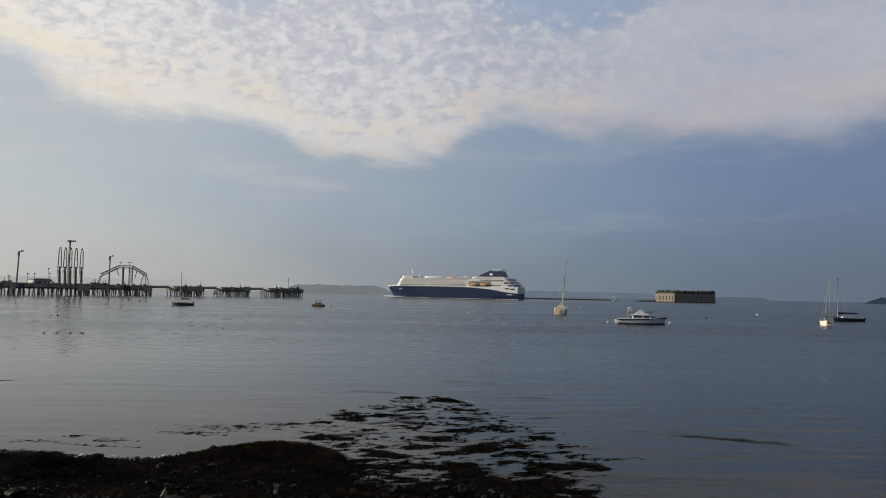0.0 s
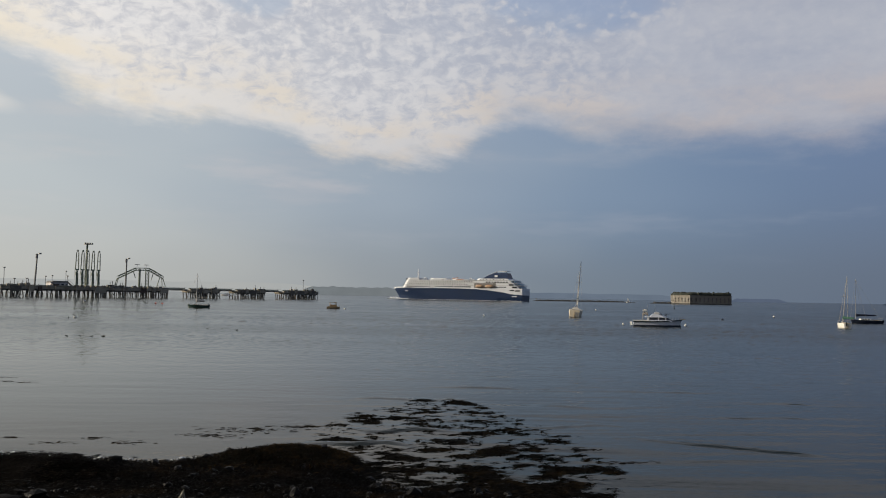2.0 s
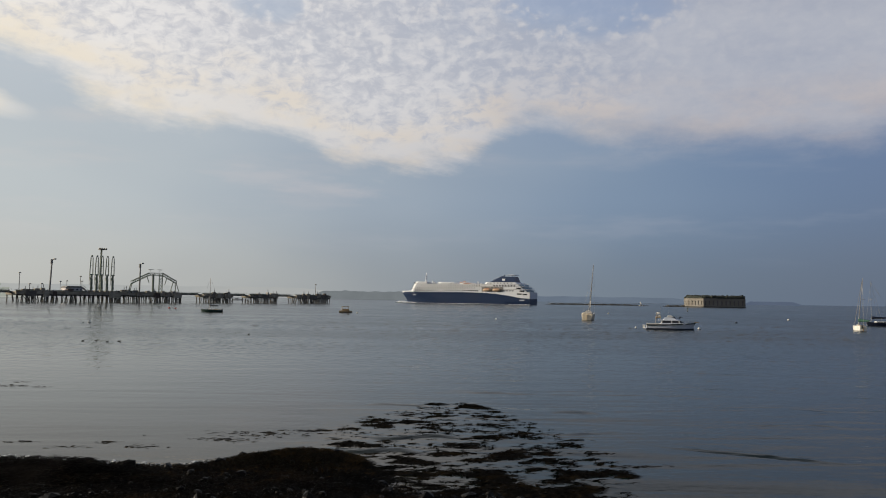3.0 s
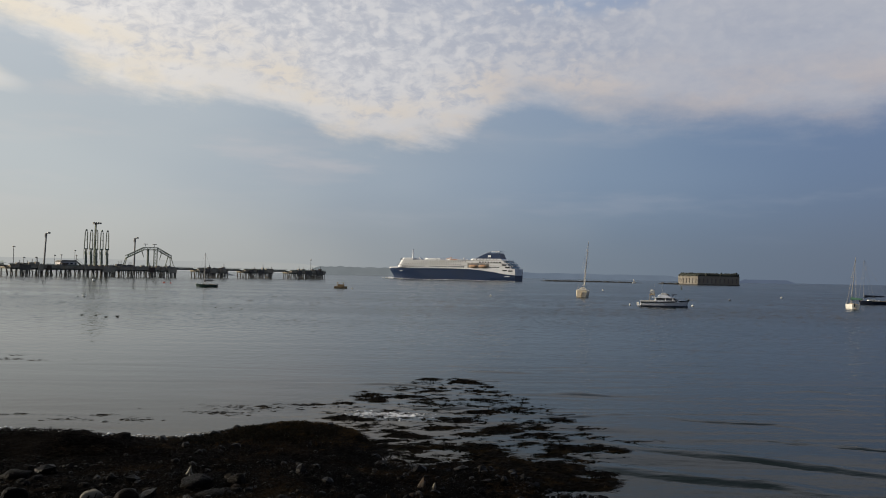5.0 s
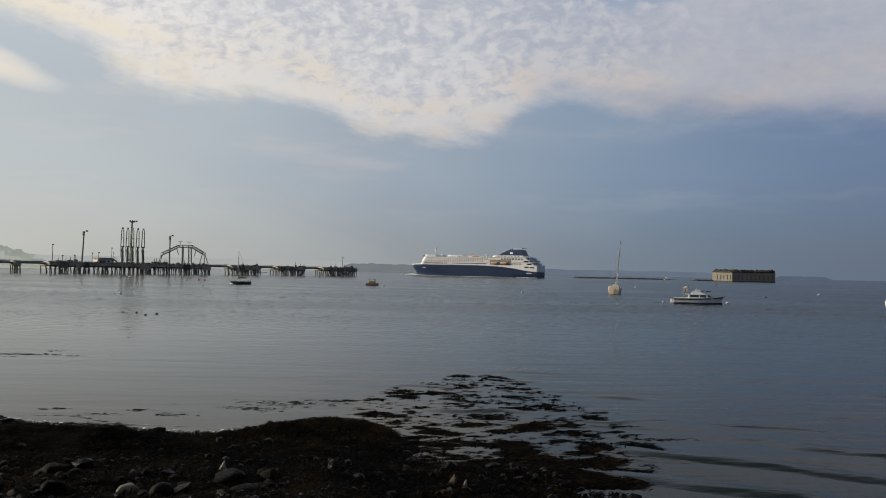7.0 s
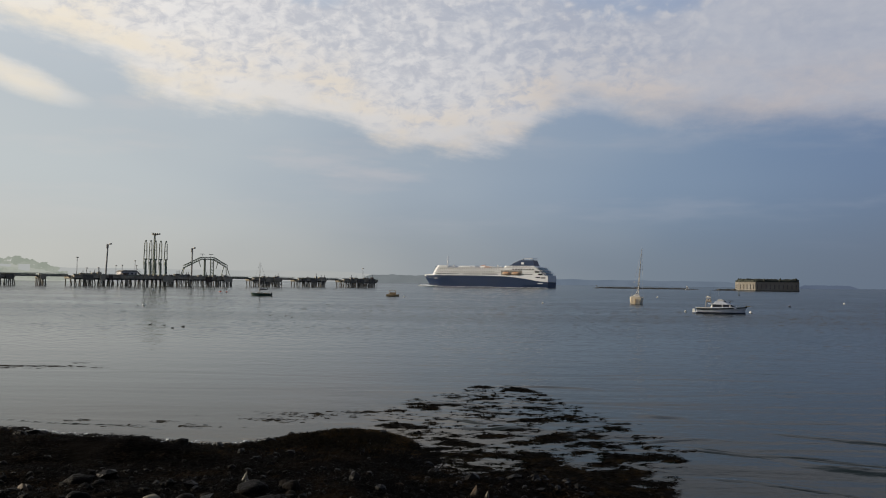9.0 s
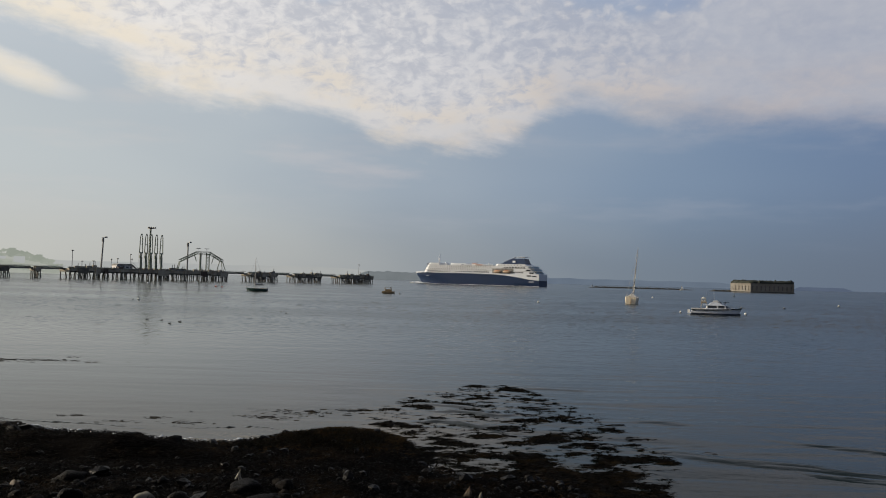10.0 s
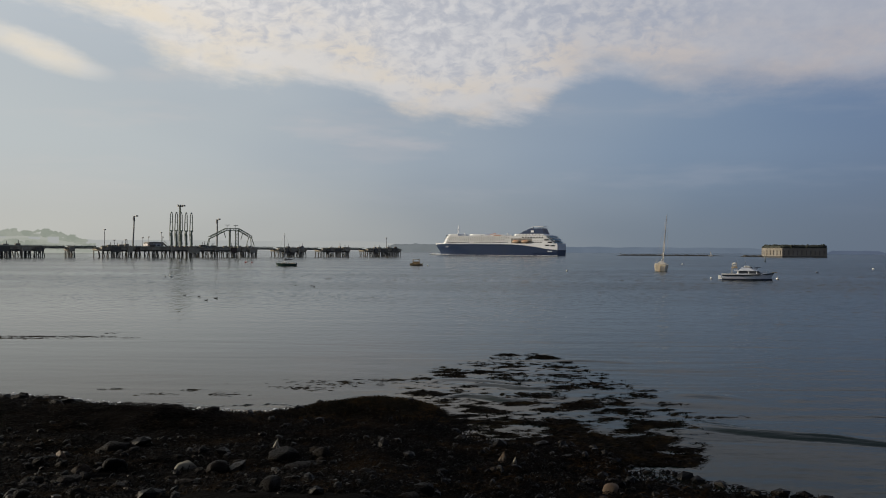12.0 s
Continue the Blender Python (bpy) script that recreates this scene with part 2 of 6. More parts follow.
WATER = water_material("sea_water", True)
WAVE_WATER = water_material("plain_wave_water", False)
HULL_BLUE = material("navy_hull_paint", (0.011, 0.028, 0.075), 0.4, vary=0.15, scale=0.05, fine=20, bump=0.05, tone=(0.014, 0.028, 0.065), gloss=0.3)
SHIP_WHITE = material("ship_white_paint", (0.72, 0.73, 0.735), 0.5, vary=0.08, scale=0.08, fine=15, bump=0.05, tone=(0.64, 0.65, 0.655))
BOAT_WHITE = material("boat_gelcoat_white", (0.78, 0.76, 0.70), 0.35, vary=0.06, scale=0.8, fine=9, bump=0.03, tone=(0.66, 0.63, 0.55))
# bluish copy of the boat white, the cruiser's shade put into its colour
SHADED_WHITE = material("shaded_white_gelcoat", (0.70, 0.72, 0.75), 0.35, vary=0.08, scale=0.8, fine=9, bump=0.03, tone=(0.54, 0.57, 0.61))
CREAM = material("cream_hull_paint", (0.8, 0.68, 0.48), 0.4, vary=0.08, scale=0.6, fine=9, bump=0.03, tone=(0.62, 0.5, 0.34))
DARK_GLASS = material("dark_window_glass", (0.015, 0.018, 0.022), 0.15, vary=0.1, scale=1, bump=0.0)
STERN_GLASS = material("pale_blue_glazing", (0.28, 0.38, 0.44), 0.25, vary=0.15, scale=0.3, bump=0.0)
BUFF = material("lifeboat_buff", (0.42, 0.29, 0.18), 0.5, vary=0.12, scale=0.5, bump=0.05)
ORANGE = material("lifeboat_orange", (0.42, 0.17, 0.07), 0.5, vary=0.12, scale=0.5, bump=0.05)
RUST = material("rust_brown_steel", (0.10, 0.07, 0.05), 0.8, vary=0.35, scale=0.4, bump=0.3, tone=(0.08, 0.05, 0.035))
# concrete, piles and trestle steel lightened, haze over the pier put into their colour
CONCRETE = material("weathered_concrete", (0.44, 0.38, 0.28), 0.85, vary=0.4, scale=0.25, bump=0.3, tone=(0.25, 0.2, 0.14))
PILE_WOOD = material("weathered_pile_timber", (0.14, 0.125, 0.10), 0.85, vary=0.35, scale=0.5, bump=0.4, tone=(0.19, 0.16, 0.12))
STEEL_GREEN = material("grey_green_steel_paint", (0.21, 0.24, 0.165), 0.6, vary=0.2, scale=0.4, bump=0.1, tone=(0.17, 0.18, 0.15))
STEEL_DARK = material("dark_trestle_steel", (0.17, 0.165, 0.145), 0.7, vary=0.3, scale=0.4, bump=0.2, tone=(0.12, 0.105, 0.08))
SLATE_BLUE = material("grey_hut_paint", (0.5, 0.47, 0.46), 0.6, vary=0.15, scale=0.4, bump=0.1)
CANVAS_GREY = material("grey_canvas", (0.17, 0.17, 0.165), 0.8, vary=0.2, scale=2, bump=0.2)
STEEL_GREY = material("galvanised_steel", (0.24, 0.225, 0.2), 0.6, 0.15, vary=0.2, scale=0.5, bump=0.1)
GRANITE = material("fort_granite", (0.195, 0.175, 0.145), 0.85, vary=0.2, scale=0.12, fine=10, bump=0.4, tone=(0.20, 0.19, 0.17))
# window openings in dark grey rather than black
EMBRASURE = material("grey_fort_window", (0.10, 0.095, 0.09), 0.7, vary=0.3, scale=0.3, bump=0.2)
GRASS = material("overgrown_turf", (0.024, 0.03, 0.022), 0.9, vary=0.35, scale=0.15, fine=8, bump=0.6, tone=(0.045, 0.046, 0.03))
LEDGE_ROCK = material("ledge_rock", (0.035, 0.034, 0.03), 0.85, vary=0.3, scale=0.1, bump=0.5)
# foreshore colours sunk to near black, the beach's deep shade put into them
MUD = material("shaded_weedy_shore", (0.0018, 0.0013, 0.0009), 0.9, vary=0.45, scale=0.6, fine=14, bump=0.9, tone=(0.0026, 0.0018, 0.001), gloss=0.02)
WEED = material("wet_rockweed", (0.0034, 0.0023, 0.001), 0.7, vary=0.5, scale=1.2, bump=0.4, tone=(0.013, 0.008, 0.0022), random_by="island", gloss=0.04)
SHORE_WEED = material("shaded_rockweed", (0.0019, 0.0012, 0.0005), 0.7, vary=0.5, scale=0.8, bump=0.4, tone=(0.0125, 0.007, 0.002), random_by="island", gloss=0.03)
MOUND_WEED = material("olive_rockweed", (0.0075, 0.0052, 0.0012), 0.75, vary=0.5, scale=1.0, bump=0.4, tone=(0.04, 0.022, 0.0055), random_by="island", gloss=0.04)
STONE = material("wet_shaded_stone", (0.0027, 0.0019, 0.0013), 0.5, vary=0.5, scale=3.0, fine=8, bump=0.7, tone=(0.0042, 0.0033, 0.0026), random_by="object", gloss=0.04)
BOULDER = material("wet_shaded_boulder", (0.0034, 0.0025, 0.0018), 0.55, vary=0.6, scale=4.0, fine=7, bump=0.9, tone=(0.0055, 0.0042, 0.003), gloss=0.05)
PALE_STONE = material("pale_quartz_stone", (0.18, 0.155, 0.105), 0.6, vary=0.3, scale=4.0, bump=0.4, tone=(0.04, 0.032, 0.022))
SAIL_GREEN = material("green_canvas_cover", (0.012, 0.06, 0.04), 0.8, vary=0.2, scale=2, bump=0.2)
HULL_GREEN = material("dark_green_hull", (0.012, 0.035, 0.028), 0.3, vary=0.15, scale=1, bump=0.02)
HULL_NAVY = material("dark_navy_yacht_hull", (0.012, 0.016, 0.03), 0.3, vary=0.15, scale=1, bump=0.02)
TAN = material("tan_painted_wood", (0.42, 0.30, 0.15), 0.6, vary=0.2, scale=1.5, bump=0.1, tone=(0.3, 0.2, 0.1))
ALU = material("anodised_spar", (0.36, 0.35, 0.33), 0.4, 0.4, vary=0.1, scale=1, bump=0.0)
BUOY_RED = material("orange_red_buoy", (0.6, 0.1, 0.05), 0.5, vary=0.15, scale=3, bump=0.05)
DUCK_DARK = material("dark_brown_plumage", (0.02, 0.016, 0.013), 0.8, vary=0.3, scale=8, bump=0.2)
FOAM = material("sea_foam", (0.75, 0.76, 0.76), 0.9, vary=0.15, scale=2, fine=6, bump=0.5)


# ---- mesh helpers ----
def part(name, bm, mat, parent=None, label="", smooth=False):
    """Links a bmesh as one mesh object under a thing or under a part."""
    me = bpy.data.meshes.new(name)
    bm.normal_update()
    bm.to_mesh(me)
    bm.free()
    if smooth:
        me.polygons.foreach_set("use_smooth", [True] * len(me.polygons))
    for one in (mat if isinstance(mat, (list, tuple)) else (mat,)):
        me.materials.append(one)
    ob = new(name, me)
    ob.parent = parent
    if label:
        tagged(ob, label)
    return ob


def thing(name, m, label, category, group="", kind=""):
    ob = new(name)
    ob.matrix_basis = m
    ob.empty_display_size = 0.5
    return tagged(ob, label, category, group, kind)


def box(bm, x0, x1, y0, y1, z0, z1, mat=0):
    v = [bm.verts.new(p) for p in ((x0, y0, z0), (x1, y0, z0), (x1, y1, z0), (x0, y1, z0), (x0, y0, z1), (x1, y0, z1), (x1, y1, z1), (x0, y1, z1))]
    for f in ((3, 2, 1, 0), (4, 5, 6, 7), (0, 1, 5, 4), (1, 2, 6, 5), (2, 3, 7, 6), (3, 0, 4, 7)):
        bm.faces.new([v[i] for i in f]).material_index = mat
    return v


def boxed(*dims):
    bm = bmesh.new()
    box(bm, *dims)
    return bm


def rod(bm, a, b, r0, r1=None, n=8):
    """A round bar from a to b."""
    a, b = Vector(a), Vector(b)
    r1 = r0 if r1 is None else r1
    q = (b - a).to_track_quat("Z", "Y")
    rings = []
    for p, r in ((a, r0), (b, r1)):
        rings.append([bm.verts.new(p + q @ Vector((math.cos(k * math.tau / n) * r, math.sin(k * math.tau / n) * r, 0))) for k in range(n)])
    for k in range(n):
        bm.faces.new((rings[0][k], rings[0][(k + 1) % n], rings[1][(k + 1) % n], rings[1][k]))
    bm.faces.new(rings[0][::-1])
    bm.faces.new(rings[1])
    return bm


def bar(a, b, r0, r1=None, n=8):
    return rod(bmesh.new(), a, b, r0, r1, n)


def loft(bm, sections, closed=True, caps=True, mat=0):
    """Skins a row of equal-length rings of points."""
    rings = [[bm.verts.new(p) for p in s] for s in sections]
    n = len(rings[0])
    for a, b in zip(rings, rings[1:]):
        for k in range(n if closed else n - 1):
            bm.faces.new((a[k], a[(k + 1) % n], b[(k + 1) % n], b[k])).material_index = mat
    if caps:
        bm.faces.new(rings[0][::-1]).material_index = mat
        bm.faces.new(rings[-1]).material_index = mat
    bmesh.ops.recalc_face_normals(bm, faces=bm.faces)
    return bm


def prism(outline, y0, y1):
    """An outline of (x, z) points, pushed from y0 to y1."""
    return loft(bmesh.new(), [[(x, y0, z) for x, z in outline], [(x, y1, z) for x, z in outline]])


def rock(seed, sub=2, flat=0.6):
    """A worn stone: a ball cut by a few planes, so that it has broad faces and blunt edges."""
    rng = random.Random(seed)
    bm = bmesh.new()
    made = bmesh.ops.create_icosphere(bm, subdivisions=sub, radius=1.0)["verts"]
    cuts = []
    for k in range(9):
        n = Vector((rng.gauss(0, 1), rng.gauss(0, 1), rng.gauss(0, 0.8))).normalized()
        cuts.append((n, rng.uniform(0.5, 0.85)))
    wide = rng.uniform(0.6, 0.9)
    for v in made:
        p = v.co.copy()
        for n, d in cuts:
            over = p.dot(n) - d
            if over > 0:
                p -= n * over * 0.92
        p *= 1 + 0.10 * noise.noise(p * 2.0 + Vector((seed, 0, 0))) + 0.05 * noise.noise(p * 5.5 + Vector((0, seed, 0)))
        v.co = Vector((p.x * 1.15, p.y * 1.15 * wide, p.z * flat * 1.15))
    return bm


def blob(bm, centre, size, rough=0.25, sub=2, seed=0.0, flat=None):
    made = bmesh.ops.create_icosphere(bm, subdivisions=sub, radius=1.0)["verts"]
    for v in made:
        k = 1 + rough * noise.noise(v.co * 1.3 + Vector((seed, seed * 0.7, 0))) + rough * 0.5 * noise.noise(v.co * 3.1 + Vector((seed, 0, seed)))
        if sub > 2:
            k += rough * 0.22 * noise.noise(v.co * 7.3 + Vector((0, seed, seed))) - rough * 0.25 * abs(noise.noise(v.co * 2.2 + Vector((seed, 3, 1))))
        p = v.co * k
        if flat is not None and p.z < flat:
            p.z = flat
        v.co = Vector(centre) + Vector((p.x * size[0], p.y * size[1], p.z * size[2]))
    return bm


def unit_ball(sub):
    bm = bmesh.new()
    bmesh.ops.create_icosphere(bm, subdivisions=sub, radius=1.0)
    bm.verts.index_update()
    out = ([v.co.copy() for v in bm.verts], [tuple(v.index for v in f.verts) for f in bm.faces])
    bm.free()
    return out


BALLS = {1: unit_ball(1), 2: unit_ball(2)}


def lump(verts, faces, centre, size, rough, sub, seed):
    """The same uneven lump as blob(), added to plain lists, for what comes in thousands."""
    co, fa = BALLS[sub]
    n = len(verts)
    cx, cy, cz = centre
    a, b = Vector((seed, seed * 0.7, 0)), Vector((seed, 0, seed))
    for c in co:
        k = 1 + rough * noise.noise(c * 1.3 + a) + rough * 0.5 * noise.noise(c * 3.1 + b)
        verts.append((cx + c.x * k * size[0], cy + c.y * k * size[1], cz + c.z * k * size[2]))
    faces += [(p + n, q + n, r + n) for p, q, r in fa]


def stuff(name, verts, faces, mat, label, category):
    me = bpy.data.meshes.new(name)
    me.from_pydata(verts, [], faces)
    me.materials.append(mat)
    return tagged(new(name, me), label, category, kind="stuff")


# ---- sea, shore and far land ----
def fan_grid(bm, xs, ys, height):
    rows = [[bm.verts.new((x, y, height(x, y))) for x in xs] for y in ys]
    for a, b in zip(rows, rows[1:]):
        for k in range(len(xs) - 1):
            bm.faces.new((a[k], a[k + 1], b[k + 1], b[k]))


def steps(*spans):
    """Grid lines: (start, end, step) spans put end to end."""
    out = []
    for a, b, s in spans:
        n = max(1, round((b - a) / s))
        out += [a + (b - a) * k / n for k in range(n)]
    return out + [spans[-1][1]]


def shore_y(x):
    """How far out the water's edge lies."""
    pts = ((-40, 32), (-24, 28.4), (-15, 26.4), (-9.4, 24.6), (-5.9, 24.0), (-4, 25.6), (-1.6, 26.0), (-0.9, 25.0), (-0.2, 22.0), (1.0, 20.7), (2.4, 20.4), (3.2, 19.9), (4.3, 18.5), (6, 16.6), (9, 15.3), (14, 14.0), (40, 12))
    if x <= pts[0][0]:
        return pts[0][1] + (pts[0][0] - x) * 0.2
    for (a, ya), (b, yb) in zip(pts, pts[1:]):
        if x <= b:
            k = (x - a) / (b - a)
            return ya + (yb - ya) * k
    return pts[-1][1]


def mound(x, y, cx, cy, sx, sy, h):
    return h * math.exp(-((x - cx) / sx) ** 2 - ((y - cy) / sy) ** 2)


def ground_z(x, y):
    d = shore_y(x) - y
    z = 0.055 * d if d > 0 else max(-4.0, 0.05 * d)
    if d > 9:
        z += min(0.12 * (d - 9), 2.2)
    # unseen bank added behind the viewpoint to cut skylight on the shore
    if y < -4:
        z += min(0.4 * (-4 - y), 11.0)
    if x < -16 and y > -60:  # unseen rise added to the west to keep low sun off the beach
        z += (5.2 + 3.4 * noise.noise((x * 0.05, y * 0.22, 5.0))) * math.exp(-((x + 37) / 8.5) ** 2 - (max(0.0, y - 22) / 7) ** 2)
    if abs(x) < 60 and -5 < y < 60:
        z += mound(x, y, -2.9, 24.4, 1.9, 1.3, 0.36) + mound(x, y, -14.5, 23.4, 3.0, 1.5, 0.30) + mound(x, y, -9.2, 22.2, 3.0, 1.1, 0.5)
        z += 0.10 * noise.noise((x * 0.55, y * 0.7, 0.3)) + 0.06 * noise.noise((x * 1.7, y * 2.0, 4.3)) + 0.03 * noise.noise((x * 4.5, y * 5, 1.1))
    return z


def build_ground():
    bm = bmesh.new()
    xs = steps((-4500, -300, 700), (-300, -60, 40), (-60, -18, 1.4), (-18, 12, 0.16), (12, 40, 1.4), (40, 300, 40), (300, 4500, 700))
    ys = steps((-4500, -200, 700), (-200, -10, 20), (-10, 11, 1.2), (11, 32, 0.16), (32, 60, 2.0))
    fan_grid(bm, xs, ys, ground_z)
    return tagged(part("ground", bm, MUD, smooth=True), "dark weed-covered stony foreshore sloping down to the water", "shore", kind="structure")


GROUND = build_ground()


def soft_noise(u, v, seed):
    """Smooth value noise on arrays, about -1 to 1."""
    rng = np.random.RandomState(seed)
    table = rng.uniform(-1, 1, (256, 256))
    iu, iv = np.floor(u).astype(int), np.floor(v).astype(int)
    fu, fv = u - iu, v - iv
    fu, fv = fu * fu * (3 - 2 * fu), fv * fv * (3 - 2 * fv)
    at = lambda a, b: table[a % 256, b % 256]
    return (at(iu, iv) * (1 - fu) + at(iu + 1, iv) * fu) * (1 - fv) + (at(iu, iv + 1) * (1 - fu) + at(iu + 1, iv + 1) * fu) * fv


def build_water():
    """One mesh: a fine sheet with real chop on the harbour, coarser out to the horizon."""
    cols = np.linspace(-0.80, 0.80, 1100)
    logs = np.concatenate([np.linspace(math.log(13.5), math.log(28), 60)[:-1], np.linspace(math.log(28), math.log(900), 740)])
    lg, side = np.meshgrid(logs, cols, indexing="ij")
    y = np.exp(lg)
    x = side * y
    ripple = soft_noise(side * 210 + 5 * soft_noise(side * 9, lg * 9, 8), lg * 96, 1) + 0.25 * soft_noise(side * 90 + 7, lg * 70, 2) + 0.08 * soft_noise(side * 18 + lg * 3, lg * 26, 3)
    lanes = 0.5 + 0.5 * soft_noise(side * 4 + 3, lg * 7, 4) + 0.3 * soft_noise(side * 9, lg * 16, 5)
    lanes = np.clip(lanes, 0.0, 1.0)
    far = np.clip((y - 40) / 100, 0, 1)
    breeze = np.clip((side + 0.3) / 0.7, 0, 1)
    slope = 0.010 + 0.03 * breeze + far * (0.11 + 0.12 * lanes)
    high = np.minimum(slope * y * 0.0038, 0.075) * (0.85 + 0.5 * breeze)
    # gusts: packets of steeper wavelets with smoother water between
    row = 7175 / y
    gust = 0.2 * soft_noise(side * 70 + 3 * soft_noise(side * 20, row / 7, 15), row / 3.0, 11) + 0.9 * soft_noise(side * 210 + 9 + 2 * soft_noise(side * 60, row / 3, 16), row / 1.25, 12)
    high = high * (1 + far * np.clip(0.95 * gust, -0.9, 0.8))
    edge = np.clip((0.80 - np.abs(side)) * 30, 0, 1) * np.clip((900 - y) / 300, 0, 1)
    z = high * ripple * edge
    n, m = z.shape
    co = np.stack([x, y, z], -1).reshape(-1, 3)
    i = (np.arange(n - 1)[:, None] * m + np.arange(m - 1)[None, :]).ravel()
    quads = np.stack([i, i + 1, i + 1 + m, i + m], -1)
    # the rest of the sea
    xs = steps((-4700, -300, 400), (-300, 300, 60), (300, 4700, 400))
    ys = steps((10, 100, 10), (100, 1000, 100), (1000, 4600, 400))
    gx, gy = np.meshgrid(xs, ys)
    rest = np.stack([gx, gy, np.where(gy > 1700, 0.0, -0.5)], -1).reshape(-1, 3)
    j = (np.arange(len(ys) - 1)[:, None] * len(xs) + np.arange(len(xs) - 1)[None, :]).ravel() + len(co)
    quads = np.concatenate([quads, np.stack([j, j + 1, j + 1 + len(xs), j + len(xs)], -1)])
    co = np.concatenate([co, rest])
    me = bpy.data.meshes.new("water")
    me.vertices.add(len(co))
    me.vertices.foreach_set("co", co.ravel())
    me.loops.add(quads.size)
    me.loops.foreach_set("vertex_index", quads.ravel().astype(np.int32))
    me.polygons.add(len(quads))
    me.polygons.foreach_set("loop_start", np.arange(0, quads.size, 4, dtype=np.int32))
    me.polygons.foreach_set("use_smooth", np.ones(len(quads), dtype=bool))
    me.update(calc_edges=True)
    me.materials.append(WATER)
    return tagged(new("water", me), "calm grey-blue harbour water with faint ripples and paler lanes", "water", kind="structure")


build_water()


def ridge(name, y, x0, x1, top, depth, mat, label, seed, ragged=0.25, n=60, blunt=0.6):
    """A long far-off rise of land, from x0 to x1, with an uneven skyline."""
    bm = bmesh.new()
    rows = []
    for k in range(n + 1):
        u = k / n
        x = x0 + (x1 - x0) * u
        env = min(1.0, u * 9, (1 - u) * 9) ** blunt
        h = top * env * (1 + ragged * noise.noise((u * 14 + seed, seed, 0)) + ragged * 0.6 * noise.noise((u * 60 + seed, 0, seed)))
        rows.append([(x, y, -1.0), (x, y + depth * 0.15, h * 0.7), (x, y + depth * 0.4, h), (x, y + depth, -1.0)])
    loft(bm, rows, closed=False, caps=False)
    return tagged(part(name, bm, mat, smooth=True), label, "land", kind="structure")


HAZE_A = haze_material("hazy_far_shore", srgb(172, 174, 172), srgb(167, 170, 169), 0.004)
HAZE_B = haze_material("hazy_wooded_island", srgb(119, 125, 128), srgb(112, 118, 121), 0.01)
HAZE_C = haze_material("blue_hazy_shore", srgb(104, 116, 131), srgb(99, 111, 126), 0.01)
HAZE_D = haze_material("blue_haze_islet", srgb(88, 99, 118), srgb(84, 95, 114), 0.01)
HAZE_E = haze_material("dark_haze_islet", srgb(56, 66, 78), srgb(50, 60, 72), 0.02)
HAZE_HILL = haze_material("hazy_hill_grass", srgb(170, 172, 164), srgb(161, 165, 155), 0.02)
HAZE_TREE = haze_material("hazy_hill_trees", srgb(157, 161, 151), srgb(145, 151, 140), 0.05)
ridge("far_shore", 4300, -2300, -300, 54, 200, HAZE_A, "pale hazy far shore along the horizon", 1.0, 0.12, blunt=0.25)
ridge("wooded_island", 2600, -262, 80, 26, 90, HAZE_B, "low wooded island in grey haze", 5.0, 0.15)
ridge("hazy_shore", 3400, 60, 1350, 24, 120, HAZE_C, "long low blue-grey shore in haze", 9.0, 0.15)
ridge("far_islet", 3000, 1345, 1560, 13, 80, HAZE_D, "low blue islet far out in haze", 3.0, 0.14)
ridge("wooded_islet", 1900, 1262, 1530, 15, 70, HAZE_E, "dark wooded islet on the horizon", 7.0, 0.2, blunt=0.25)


def hill_z(x):
    """Height of the hillside's crest, which runs down to the water on its eastern end."""
    k = max(0.0, min(1.0, (-440 - x) / 130))
    return 22 * k * k * (3 - 2 * k)


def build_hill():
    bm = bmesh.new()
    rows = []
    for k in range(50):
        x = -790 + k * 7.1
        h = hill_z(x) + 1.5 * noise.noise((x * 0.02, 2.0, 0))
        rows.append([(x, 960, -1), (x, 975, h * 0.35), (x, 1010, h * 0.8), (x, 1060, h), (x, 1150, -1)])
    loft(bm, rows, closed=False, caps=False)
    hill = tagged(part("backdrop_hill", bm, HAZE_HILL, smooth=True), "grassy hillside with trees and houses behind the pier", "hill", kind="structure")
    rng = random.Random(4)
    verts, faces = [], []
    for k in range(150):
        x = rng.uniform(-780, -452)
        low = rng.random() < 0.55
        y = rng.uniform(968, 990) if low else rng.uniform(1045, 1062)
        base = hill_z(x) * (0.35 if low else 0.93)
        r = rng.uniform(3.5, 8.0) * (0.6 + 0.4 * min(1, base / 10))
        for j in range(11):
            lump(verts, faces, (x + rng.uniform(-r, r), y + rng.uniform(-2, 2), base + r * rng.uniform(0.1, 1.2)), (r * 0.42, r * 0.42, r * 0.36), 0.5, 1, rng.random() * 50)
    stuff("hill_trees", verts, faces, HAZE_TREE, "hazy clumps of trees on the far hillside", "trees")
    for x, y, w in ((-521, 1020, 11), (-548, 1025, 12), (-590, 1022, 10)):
        house = thing("house", pose(x, y, 15, 0, 0, 10), "far-off house on the hillside, pale with haze", "house", "houses on the hill")
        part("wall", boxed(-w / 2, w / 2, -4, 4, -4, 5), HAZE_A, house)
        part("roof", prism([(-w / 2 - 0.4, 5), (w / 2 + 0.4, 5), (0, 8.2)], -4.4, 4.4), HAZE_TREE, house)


build_hill()


